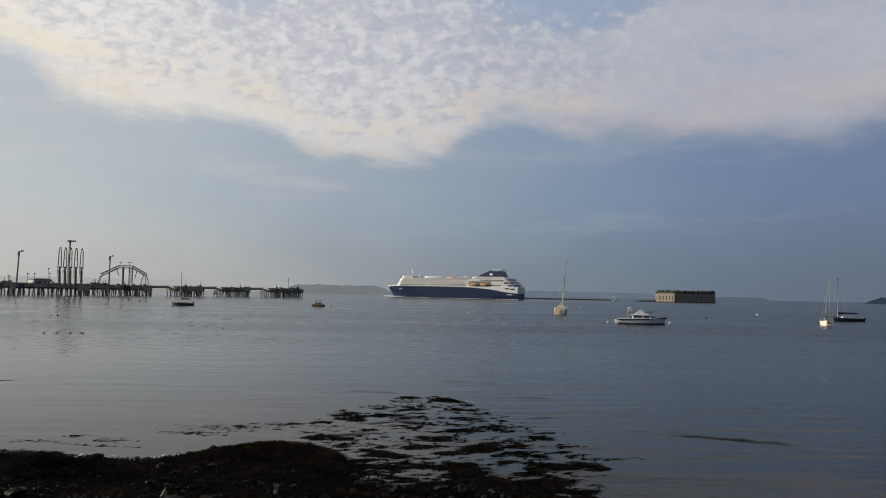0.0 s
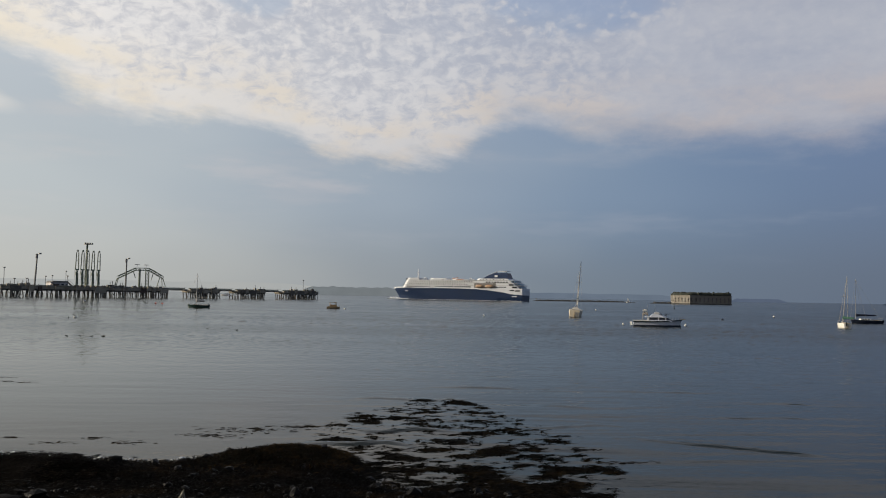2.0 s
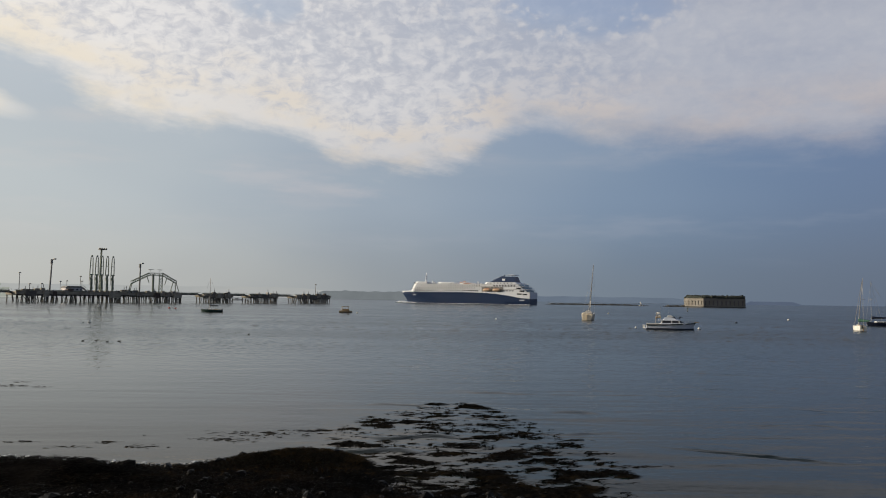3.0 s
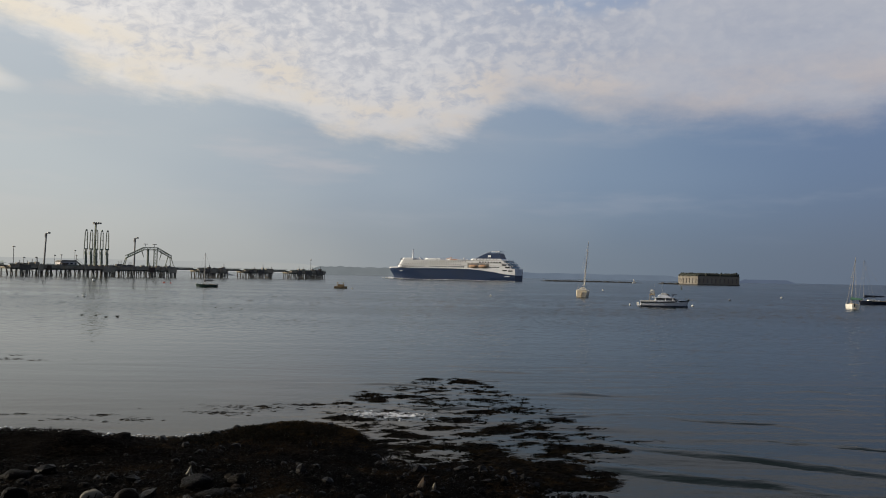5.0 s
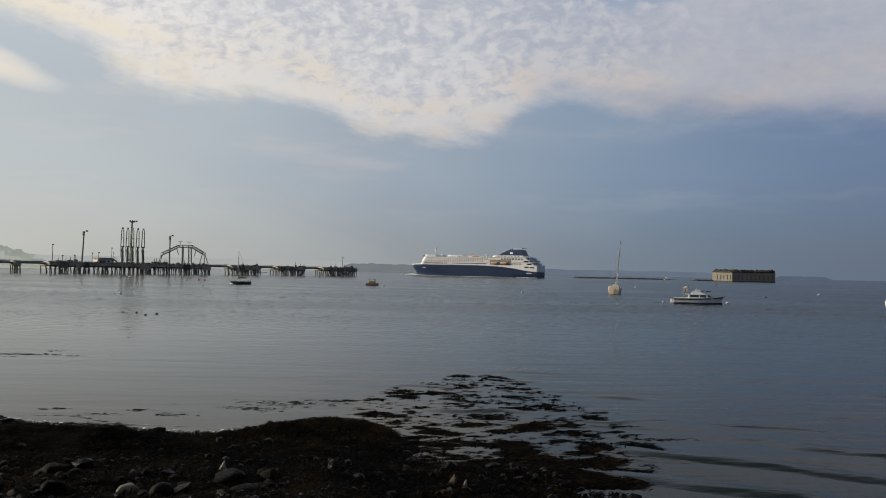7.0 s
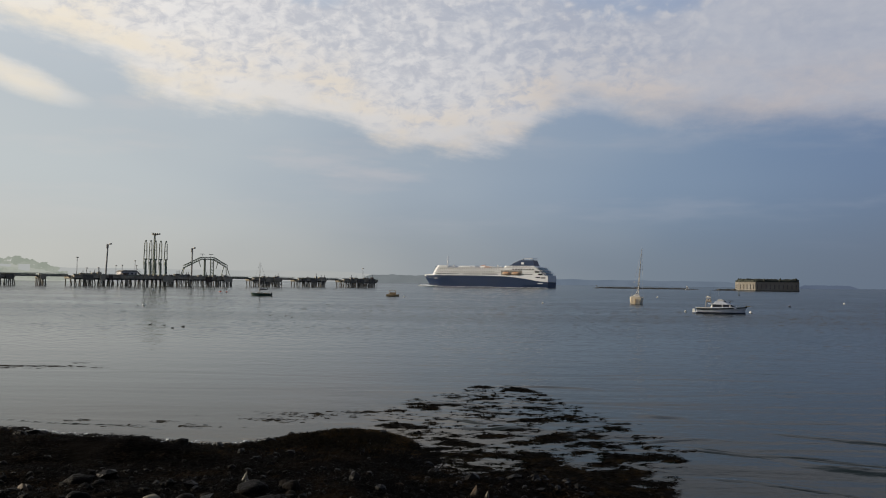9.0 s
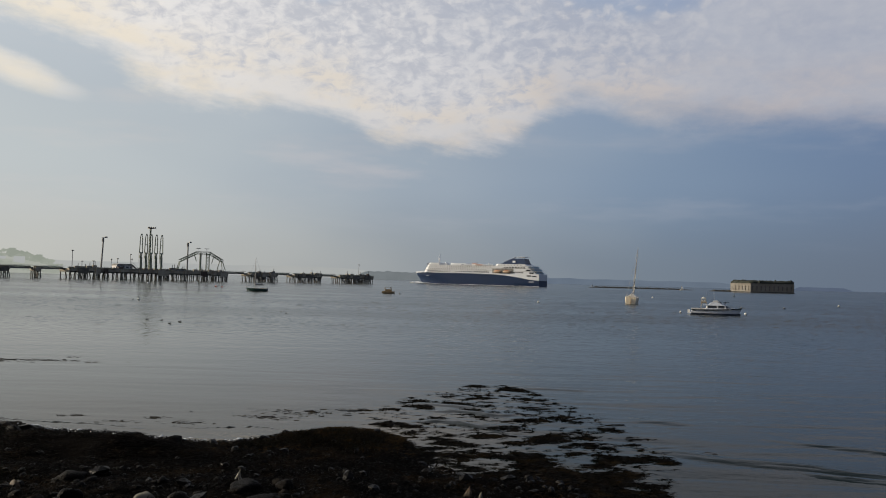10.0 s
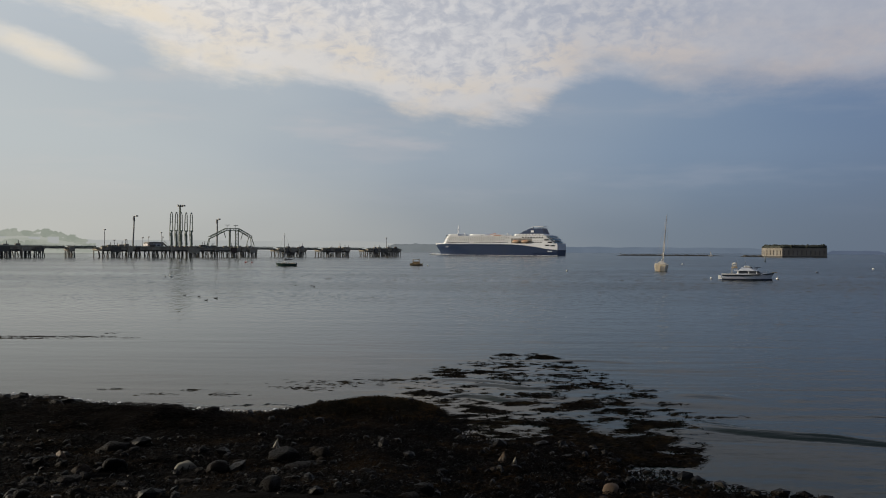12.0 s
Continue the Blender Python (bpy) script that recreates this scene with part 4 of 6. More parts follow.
def build_pier():
    build_platform(-26, 17, 13, "mooring platform on a thicket of dark timber piles", 2.6, ((21, 7, 3, PILE_WOOD), (33, 5, 2.5, CONCRETE), (40, 4, 3, PILE_WOOD)))
    build_platform(31.3, 35.3, 6, "narrow concrete bent under the trestle", 2.6, ((2.0, 3.2, 2.4, CONCRETE),))
    build_platform(49.6, 157.7, 13, "long loading platform on dark timber piles", 2.9, ((8, 6, 3.4, PILE_WOOD), (16.9, 3, 3.6, CONCRETE), (22.0, 2.2, 3.0, RUST), (33, 4, 1.4, CONCRETE), (45, 3, 1.8, CONCRETE), (59.6, 7.4, 3.9, CONCRETE), (76, 3, 1.6, CONCRETE), (89.4, 4, 3.2, RUST), (97, 3, 2.0, CONCRETE), (104.6, 6.2, 3.4, CONCRETE)))
    build_platform(176.3, 201.4, 10, "mooring dolphin platform on dark timber piles", 2.6, ((7, 4, 2.2, PILE_WOOD), (12, 4, 3, CONCRETE), (20, 5, 2.4, CONCRETE)))
    build_platform(216.5, 243.3, 10, "mooring dolphin platform on dark timber piles", 2.6, ((5, 4, 1.6, PILE_WOOD), (14, 6, 2.8, PILE_WOOD), (23, 4, 1.6, CONCRETE)))
    build_platform(261, 297.6, 11, "outer mooring dolphin on a thicket of dark timber piles", 2.2, ((8, 4, 3, PILE_WOOD), (17, 7, 3.0, PILE_WOOD), (29, 7, 3, PILE_WOOD)))
    for s0, s1 in ((-120, -26.2), (17.2, 31.1), (35.5, 49.4), (157.9, 176.1), (201.6, 216.3), (243.5, 260.8)):
        walk_way = thing("trestle", on_pier(s0), "narrow steel trestle linking the pier platforms", "trestle", "pier trestles")
        ln = s1 - s0
        part("deck", boxed(0, ln, -1.9, 1.9, DECK - 0.1, DECK + 0.1), STEEL_DARK, walk_way)
        for y in (-1.7, 1.4):
            part("girder", boxed(0, ln, y, y + 0.3, DECK - 0.85, DECK - 0.12), STEEL_DARK, walk_way, "dark steel girder")
        if ln > 20:
            for k in range(int(ln / 12)):
                for y in (-1.2, 1.2):
                    part("timber_post", bar((6 + k * 12, y * 1.6, -1.5), (6 + k * 12, y, DECK - 0.85), 0.38, n=7), PILE_WOOD, walk_way)
        bm = bmesh.new()
        for k in range(int(ln / 4) + 1):
            rod(bm, (k * 4, -1.7, DECK + 0.1), (k * 4, -1.7, DECK + 1.2), 0.07, n=4)
        rod(bm, (0, -1.7, DECK + 1.2), (ln, -1.7, DECK + 1.2), 0.08, n=4)
        part("railing", bm, STEEL_DARK, walk_way)
        part("pipe", bar((0, 1.2, DECK + 0.5), (ln, 1.2, DECK + 0.5), 0.35), STEEL_GREEN, walk_way)

    # loading arms: five, each a stout riser and a folded pair of booms under a sheave
    for k, s in enumerate((94.4, 97.8, 101.1, 104.6, 108.3)):
        arm = thing("loading_arm", on_pier(s, -5, DECK) @ pose(0, 0, 0, 0, 0.4, 0), "tall folded marine loading arm in grey-green steel", "loading arm", "loading arms on the pier")
        top_z = 22.3
        part("riser", bar((0, 0, 0), (0, 0, 10.6), 0.46), STEEL_GREEN, arm)
        part("riser", bar((1.0, 0.3, 0), (1.0, 0.3, 8.4), 0.24), STEEL_GREEN, arm)
        part("base", boxed(-1.0, 1.4, -0.9, 0.9, 0, 1.3), CONCRETE, arm, "concrete footing")
        for dx in (-1, 1):
            part("boom", bar((dx * 1.0, 0, 10.8), (dx * 0.66, 0, top_z - 1.2), 0.3), STEEL_GREEN, arm)
            part("boom_tip", bar((dx * 0.62, 0, top_z - 1.2), (dx * 0.25, 0, top_z + 0.5), 0.2), STEEL_GREEN, arm)
        part("sheave", bar((0, -0.3, top_z), (0, 0.3, top_z), 0.5, n=12), STEEL_GREEN, arm, "cable sheave at the head")
        part("cross_bar", bar((-0.9, 0, 16.2), (0.9, 0, 16.2), 0.14, n=5), STEEL_GREEN, arm)
        part("hanging_arm", bar((1.0, 0.4, 11.0), (0.7, 0.4, 2.6), 0.16), STEEL_GREEN, arm)
        part("hanging_arm", bar((-1.0, 0.4, 11.0), (-0.8, 0.4, 4.6), 0.13), STEEL_GREEN, arm)
        part("counterweight", boxed(-0.9, -0.36, -0.4, 0.4, 7.4, 9.2), STEEL_GREEN, arm)
        part("swivel", boxed(-1.2, 1.2, -0.4, 0.4, 10.5, 11.2), STEEL_GREEN, arm)
        part("coupler", boxed(0.2, 1.2, -0.1, 0.8, 2.0, 3.4), STEEL_DARK, arm)
        for z in (4.2, 6.2):
            part("brace", bar((0, 0, z), (1.0, 0.3, z + 1.2), 0.12, n=5), STEEL_GREEN, arm)
    mast = thing("floodlight_mast", on_pier(103.0, 0, DECK) @ pose(0, 0, 0, 0, 0.6, 0), "lattice floodlight mast with a lamp platform on top", "light mast")
    for dx, dy in ((-0.5, -0.5), (0.5, -0.5), (0.5, 0.5), (-0.5, 0.5)):
        part("leg", bar((dx, dy, 0), (dx * 0.55, dy * 0.55, 26.5), 0.17, n=5), STEEL_GREEN, mast)
    for k in range(13):
        z = 2 * k
        f = 0.5 * (1 - 0.45 * z / 26.5)
        part("brace", bar((-f, -f, z), (f * 0.95, -f, z + 2), 0.1, n=4), STEEL_GREEN, mast)
        part("brace", bar((-f, f, z + 2), (-f, -f, z), 0.1, n=4), STEEL_GREEN, mast)
    part("lamp_platform", boxed(-1.4, 1.4, -1.3, 1.3, 26.5, 26.8), STEEL_DARK, mast)
    for x in (-2.2, -0.75, 0.75, 2.2):
        part("floodlight", boxed(x - 0.5, x + 0.5, -1.9, -1.2, 26.7, 27.7), STEEL_GREY, mast)
    part("lamp_bar", boxed(-2.7, 2.7, -1.15, -0.9, 26.9, 27.2), STEEL_DARK, mast)
    for s, h, name in ((70.2, 19.2, "lamp_post"), (128.5, 19.0, "lamp_post")):
        post = thing(name, on_pier(s, -3, DECK) @ pose(0, 0, 0, 0, 2.6 if s < 100 else 0.4, 0), "tall tapered steel pier lamp post", "lamp post", "pier lamp posts")
        part("pole", bar((0, 0, 0), (0, 0, h), 0.55, 0.4), STEEL_GREY, post)
        part("arm", bar((-0.6, 0, h - 0.4), (1.9, 0, h + 0.1), 0.2, n=5), STEEL_GREY, post)
        part("lamp_head", boxed(0.8, 2.2, -0.5, 0.5, h - 0.1, h + 0.7), STEEL_GREY, post)
        part("cage", bar((-0.2, 0, h - 2.6), (-0.2, 0, h), 0.7, n=8), STEEL_GREY, post)
    for s, h in ((53.6, 10.4), (59.5, 4.2), (66.6, 4.5), (285, 9.0)):
        post = thing("lamp_post", on_pier(s, -1, DECK), "thin steel lamp post on the pier", "lamp post", "thin lamp posts")
        part("pole", bar((0, 0, 0), (0, 0, h), 0.22, 0.16, n=6), STEEL_GREY, post)
        part("lamp_head", boxed(-0.7, 0.7, -0.4, 0.4, h, h + 0.5), STEEL_GREY, post)
    # the gangway: two sloping arms from a portal tower
    gang = thing("gangway_tower", on_pier(138.2, -3, DECK), "folded steel gangway hung from a portal tower", "gangway")
    for x in (0.0, 4.4, 6.8):
        part("leg", bar((x, 0, 0), (x, 0, 12.6), 0.7 if x < 2 else 0.3, n=7), STEEL_GREEN, gang)
    for k in range(6):
        z = k * 2.1
        part("brace", bar((4.4, 0, z), (6.8, 0, z + 2.1), 0.16, n=4), STEEL_GREEN, gang)
        part("brace", bar((6.8, 0, z), (4.4, 0, z + 2.1), 0.16, n=4), STEEL_GREEN, gang)
    def sloped(a, b):
        a, b = Vector(a), Vector(b)
        for off in (0.0, 1.5):
            for y in (-0.8, 0.8):
                part("chord", bar(a + Vector((0, y, off)), b + Vector((0, y, off)), 0.22, n=5), STEEL_GREEN, gang)
        for k in range(9):
            p, q = a.lerp(b, k / 8), a.lerp(b, min(1, (k + 1) / 8))
            part("lattice", bar(p + Vector((0, -0.8, 0)), q + Vector((0, -0.8, 1.5)), 0.14, n=4), STEEL_GREEN, gang)
    sloped((-15.6, 0, 6.0), (-3.0, 0, 11.8))
    sloped((-3.0, 0, 11.8), (6.8, 0, 12.0))
    sloped((6.8, 0, 12.0), (17.2, 0, 7.0))
    for a, b in (((-15.6, 0, 6.4), (-18.0, 0, 0.2)), ((-15.0, 0, 6.4), (-16.6, 0, 0.2)), ((17.2, 0, 7.6), (19.6, 0, 1.6)), ((16.6, 0, 7.0), (17.2, 0, 0.2)), ((15.0, 0, 7.6), (12.6, 0, 0.2)), ((10.0, 0, 10), (8.6, 0, 5.6)), ((-4.6, 0, 11.2), (-3.0, 0, 7))):
        part("ladder", bar(a, b, 0.3, 0.22, n=5), STEEL_GREEN, gang)
    for x in (-2.0, 4.6):
        part("lamp", boxed(x - 1.6, x + 1.6, -0.4, 0.4, 15.4, 15.7), STEEL_GREY, gang)
        part("lamp_post", bar((x, 0, 14), (x, 0, 15.5), 0.15, n=5), STEEL_GREY, gang)
    # deck hut and clutter
    hut = thing("pier_hut", on_pier(86.0, 1, DECK), "grey deck hut with a sloping gable and a steel stair", "hut")
    part("wall", boxed(-5.4, 5.0, -3, 3, 0, 2.7), SLATE_BLUE, hut)
    part("roof", prism([(-5.8, 2.7), (5.4, 2.7), (4.2, 3.7), (-4.2, 3.7)], -3.3, 3.3), STEEL_GREY, hut, "low-pitched grey roof")
    stair = part("stair", prism([(5.1, 3.4), (9.4, 0.0), (8.5, 0.0), (5.1, 2.7)], -2.6, -1.4), STEEL_DARK, hut, "steep steel stair")
    part("handrail", bar((5.1, -2.6, 4.4), (9.4, -2.6, 1.0), 0.09, n=4), STEEL_DARK, stair)
    part("door", boxed(3.4, 4.5, -3.07, -2.99, 0.05, 2.1), STEEL_DARK, hut)
    for x in (-3.9, -1.2, 1.5):
        part("window", boxed(x - 0.8, x + 0.8, -3.08, -2.98, 1.1, 2.0), DARK_GLASS, hut)
    for x, h in ((-7.4, 6.0), (-3.4, 6.4), (5.0, 9.4), (6.0, 6.5)):
        part("mast", bar((x, 0, 0.0), (x, 0, h), 0.13, n=5), STEEL_GREY, hut, "thin whip mast")
        part("lamp_head", boxed(x - 0.5, x + 0.5, -0.3, 0.3, h, h + 0.6), STEEL_GREY, hut)
    rng = random.Random(12)
    for s in (56, 60, 63, 66, 79, 82, 117, 119, 121, 124, 126, 139, 152, 156, 148, 196, 198, 190, 186, 239, 242, 234, 226, 276, 281, 285, 288, 293, 291, 270, -18, -8, -2, 4):
        h = rng.uniform(1.2, 3.2)
        w = rng.uniform(0.7, 2.0)
        gear = thing("deck_gear", on_pier(s, rng.uniform(-4, -2), DECK), "weathered mooring gear and boxes on the pier deck", "deck gear", "gear on the pier")
        part("case", boxed(-w, w, -0.8, 0.8, 0, h * 0.7), rng.choice((RUST, CONCRETE, STEEL_GREY, PILE_WOOD)), gear)
        part("post", bar((w * 0.3, 0, h * 0.7), (w * 0.3, 0, h * 1.4), 0.2, n=6), STEEL_GREY, gear)

    for k in range(30):
        s = 51 + 105 * (k + rng.random()) / 30
        if 78 < s < 92 or abs(s - 101) < 8:
            continue
        h, w = rng.uniform(0.6, 1.7), rng.uniform(0.5, 1.5)
        gear = thing("deck_gear", on_pier(s, rng.uniform(-6.4, -5), DECK), "weathered valves and boxes along the pier's edge", "deck gear", "gear on the pier")
        part("case", boxed(-w, w, -0.5, 0.5, 0, h), rng.choice((RUST, CONCRETE, STEEL_GREY, CONCRETE)), gear)
        part("pipe_stub", bar((w * 0.5, 0, h), (w * 0.5, 0, h + 0.6), 0.16, n=6), STEEL_DARK, gear)


build_pier()


# ---- boats on their moorings ----
def boat_hull(length, beam, free, bow_rise=0.35, transom=0.75, draft=0.25, z_from=None, z_to=None, n=18):
    """Hull skin of a small boat, bow at +x, stern at -x, with a raked stem."""
    bm = bmesh.new()
    secs = []
    for k in range(n + 1):
        u = k / n
        w = beam / 2 * min(1.0, (transom + (1 - transom) * math.sin(min(1, u / 0.45) * math.pi / 2))) * (1 - max(0, (u - 0.45) / 0.55) ** 2.4)
        w = max(w, 0.02)
        top = free * (1 + bow_rise * u ** 2)
        ring = []
        for f, q in ((0.55, -draft), (0.86, 0.0), (0.95, 0.5), (1.0, 1.0)):
            z = q if q <= 0 else top * q
            x = -length / 2 + length * u * (1 - 0.07 * (1 - max(0, q)) * u)
            ring.append((x, w * f, z))
        secs.append(ring + [(a, -b, c) for a, b, c in reversed(ring)])
    return loft(bm, secs)


def build_sloop(m, length, beam, free, mast_h, hull_mat, label, cover=None, lean=(0.0, 0.0), boom=True, swing=0.0, jib=True, step=0.08, thick=1.0, dodger=False):
    yacht = thing("sailboat", m, label, "sailboat", "moored boats")
    part("hull", boat_hull(length, beam, free), hull_mat, yacht, smooth=False)
    bm = bmesh.new()
    ring = lambda s, z: [(-length * 0.12, beam * s, z), (-length * 0.12, -beam * s, z), (length * 0.2, -beam * s * 0.7, z), (length * 0.2, beam * s * 0.7, z)]
    loft(bm, [ring(0.33, free), ring(0.27, free + 0.42 * min(1, length / 8))])
    cabin = part("cabin_trunk", bm, BOAT_WHITE, yacht, "white cabin trunk")
    for s in (-1, 1):
        for x in (-0.05, 0.05, 0.13):
            part("porthole", boxed(length * x - 0.22, length * x + 0.22, s * beam * 0.29 - 0.05, s * beam * 0.29 + 0.05, free + 0.14, free + 0.3), DARK_GLASS, cabin)
    part("deck", boxed(-length * 0.47, -length * 0.13, -beam * 0.33, beam * 0.33, free - 0.02, free + 0.06), BOAT_WHITE, yacht)
    part("cockpit_coaming", boxed(-length * 0.4, -length * 0.14, -beam * 0.26, beam * 0.26, free + 0.06, free + 0.2), TAN, yacht)
    foot = (length * step, 0, free + 0.4)
    head = (length * step + lean[0], lean[1], mast_h)
    mast = part("mast", bar(foot, head, (0.085 + length * 0.004) * thick, 0.05 * thick, n=8), ALU, yacht, "slender alloy mast")
    mid = Vector(foot).lerp(Vector(head), 0.55)
    part("spreader", bar(mid + Vector((0, -0.8, 0)), mid + Vector((0, 0.8, 0)), 0.035, n=5), ALU, mast)
    for tip in ((length * 0.5, 0, free * 1.35), (-length * 0.49, 0, free), (length * 0.05, beam * 0.45, free), (length * 0.05, -beam * 0.45, free)):
        part("stay", bar(head, tip, 0.016, n=4), STEEL_GREY, mast)
    if jib:
        tack, peak = Vector((length * 0.48, 0, free * 1.4 + 0.3)), Vector(foot).lerp(Vector(head), 0.94)
        part("furled_jib", bar(tack, tack.lerp(peak, 0.9), 0.11, 0.05, n=7), BOAT_WHITE, mast, "white furled jib on its stay")
    if dodger:
        bm = bmesh.new()
        arch = lambda x, h: [(x, beam * 0.3 * math.cos(a), free + 0.15 + h * math.sin(a)) for a in [math.pi * j / 8 for j in range(9)]]
        loft(bm, [arch(-length * 0.17, 0.75), arch(-length * 0.10, 0.8), arch(-length * 0.02, 0.4)])
        part("spray_hood", bm, BOAT_WHITE, yacht, "pale canvas spray hood")
    if boom:
        b0, b1 = Vector(foot) + Vector((0, 0, 0.75)), Vector((-length * 0.32, swing, free + 1.15))
        spar = part("boom", bar(b0, b1, 0.06, n=6), ALU, yacht)
        if cover:
            bm = bmesh.new()
            secs = []
            for k in range(9):
                p = b0.lerp(b1, k / 8)
                r = 0.26 * (1 - 0.55 * k / 8) * (1 + 0.2 * math.sin(k * 2.1))
                secs.append([(p.x, p.y + math.cos(a) * r * 0.8, p.z + 0.1 + math.sin(a) * r * 1.25) for a in [j * math.tau / 8 for j in range(8)]])
            loft(bm, secs)
            part("sail_cover", bm, cover, spar, "canvas sail cover", smooth=True)
    for x in (-0.46, -0.4, 0.38, 0.47):
        for s in (-1, 1):
            w = beam * (0.36 if x < 0 else 0.16)
            part("stanchion", bar((length * x, s * w, free), (length * x, s * w, free + 0.62), 0.02, n=4), STEEL_GREY, yacht)
    part("pushpit_rail", bar((-length * 0.46, -beam * 0.36, free + 0.62), (-length * 0.46, beam * 0.36, free + 0.62), 0.025, n=4), STEEL_GREY, yacht)
    part("rudder", boxed(-length * 0.5 - 0.18, -length * 0.5, -0.03, 0.03, -0.3, free * 0.8), TAN, yacht)
    if length < 9:
        part("outboard", boxed(-length * 0.5 - 0.3, -length * 0.5 - 0.02, beam * 0.12, beam * 0.22, free * 0.4, free + 0.25), DARK_GLASS, yacht)
    return yacht


build_sloop(pose(52.3, 215, 0, 0, 5.4, 0) @ pose(0, 0, 0, 0, 0, 73), 10.6, 3.5, 1.6, 15.0, CREAM, "white sloop with a cream hull and a bare tall mast", BOAT_WHITE, dodger=True)
build_sloop(pose(91.7, 155, 0, 0, 6.0, 0) @ pose(0, 0, 0, 0, 0, 74), 6.4, 1.9, 0.8, 10.4, BOAT_WHITE, "small white sailboat with a dark green sail cover", SAIL_GREEN, swing=-1.3, jib=False)
build_sloop(pose(118.6, 190.5, 0, 0, 0, 174), 7.6, 2.4, 0.75, 10.8, HULL_NAVY, "dark-hulled sailboat with a furled navy sail", HULL_NAVY, jib=False, step=0.33, thick=0.5)
build_sloop(pose(-54.0, 246.6, 0, 0, 0, 172), 6.6, 2.3, 0.75, 10.2, HULL_GREEN, "dark green sailboat with a bare mast", CANVAS_GREY, jib=False)


def build_cruiser():
    """Sport-fishing cruiser with a flybridge, bow at +x."""
    boat = thing("motor_cruiser", pose(51.4, 147.6, 0, 0, 0, -16) @ Matrix.Diagonal((0.94, 0.94, 0.94, 1)), "white flybridge motor cruiser with dark windows on a mooring", "motor boat", "moored boats")
    part("hull", boat_hull(9.3, 3.2, 0.86, 0.6, 0.9), SHADED_WHITE, boat)
    bm = bmesh.new()
    secs = []
    for k in range(14):
        u = k / 13
        w = 1.66 * (1 - max(0, (u - 0.45) / 0.55) ** 2.4) * min(1, 0.9 + u * 0.25)
        z = 0.70 * (1 + 0.6 * u ** 2)
        secs.append([(-4.67 + 9.36 * u, s * max(w, 0.04) * 1.03, z + dz) for s, dz in ((1, 0.06), (1, 0.28), (-1, 0.28), (-1, 0.06))])
    loft(bm, secs)
    part("rubbing_strake", bm, DARK_GLASS, boat, "dark rubbing strake")
    bm = bmesh.new()
    secs = []
    for k in range(14):
        u = k / 13
        w = 1.58 * (1 - max(0, (u - 0.45) / 0.55) ** 2.6) * min(1, 0.9 + u * 0.25)
        secs.append([(-4.66 + 9.1 * u, s * max(w, 0.04) * 0.97, z) for s, z in ((1, -0.05), (1, 0.26), (-1, 0.26), (-1, -0.05))])
    loft(bm, secs)
    part("boot_stripe", bm, HULL_NAVY, boat, "dark waterline stripe")
    ring = lambda x0, x1, w, z: [(x0, -w, z), (x1 - 0.6, -w, z), (x1, -w * 0.6, z), (x1, w * 0.6, z), (x1 - 0.6, w, z), (x0, w, z)]
    bm = bmesh.new()
    loft(bm, [ring(-2.0, 3.2, 1.35, 0.95), ring(-1.9, 2.9, 1.3, 1.26)])
    cabin = part("cabin", bm, SHADED_WHITE, boat, "white cabin")
    bm = bmesh.new()
    loft(bm, [ring(-1.8, 2.8, 1.24, 1.2), ring(-1.7, 1.7, 1.12, 1.8)])
    part("cabin_windows", bm, DARK_GLASS, cabin, "dark wraparound windows")
    for x in (-1.75, 0.1, 1.5):
        part("window_post", boxed(x - 0.09, x + 0.09, -1.26, 1.26, 1.2, 1.78), BOAT_WHITE, cabin)
    bm = bmesh.new()
    loft(bm, [ring(-2.4, 2.0, 1.3, 1.76), ring(-2.4, 1.7, 1.28, 1.88)])
    part("cabin_roof", bm, SHADED_WHITE, cabin)
    bm = bmesh.new()
    loft(bm, [ring(-1.5, 1.7, 1.2, 1.88), ring(-1.0, 0.7, 1.0, 2.4)])
    fly = part("flybridge", bm, SHADED_WHITE, boat, "white flybridge with canvas enclosure")
    part("windscreen", prism([(0.5, 2.45), (0.9, 2.2), (0.55, 2.7)], -0.95, 0.95), DARK_GLASS, fly)
    part("canvas_top", prism([(-0.7, 2.42), (0.5, 2.42), (0.1, 2.75), (-0.6, 2.72)], -1.0, 1.0), BOAT_WHITE, fly)
    part("fly_seat", boxed(1.2, 2.3, -0.7, 0.7, 2.42, 2.52), HULL_NAVY, fly, "dark folded sun top")
    for s in (-0.6, 0.6):
        part("top_strut", bar((1.3, s, 1.9), (1.8, s, 2.45), 0.04, n=5), STEEL_GREY, fly)
        part("tower_leg", bar((-2.9, s, 0.95), (-2.7, s, 3.3), 0.05, n=6), STEEL_GREY, fly)
        part("tower_leg", bar((-1.9, s, 1.9), (-2.1, s, 3.3), 0.05, n=6), STEEL_GREY, fly)
        part("tower_brace", bar((-2.85, s, 1.9), (-2.1, s, 2.7), 0.04, n=5), STEEL_GREY, fly)
    part("tower_platform", boxed(-2.95, -1.85, -0.7, 0.7, 2.28, 2.42), TAN, fly, "tan tower platform")
    part("tower_platform", boxed(-2.85, -2.0, -0.7, 0.7, 3.0, 3.1), BOAT_WHITE, fly, "white tower top")
    part("tower_seat", boxed(-2.6, -2.1, -0.45, 0.45, 2.42, 2.8), BOAT_WHITE, fly)
    part("life_ring", bar((-2.5, -0.74, 2.62), (-2.5, -0.68, 2.62), 0.13, n=10), RUST, fly, "faded red life ring")
    bm = bmesh.new()
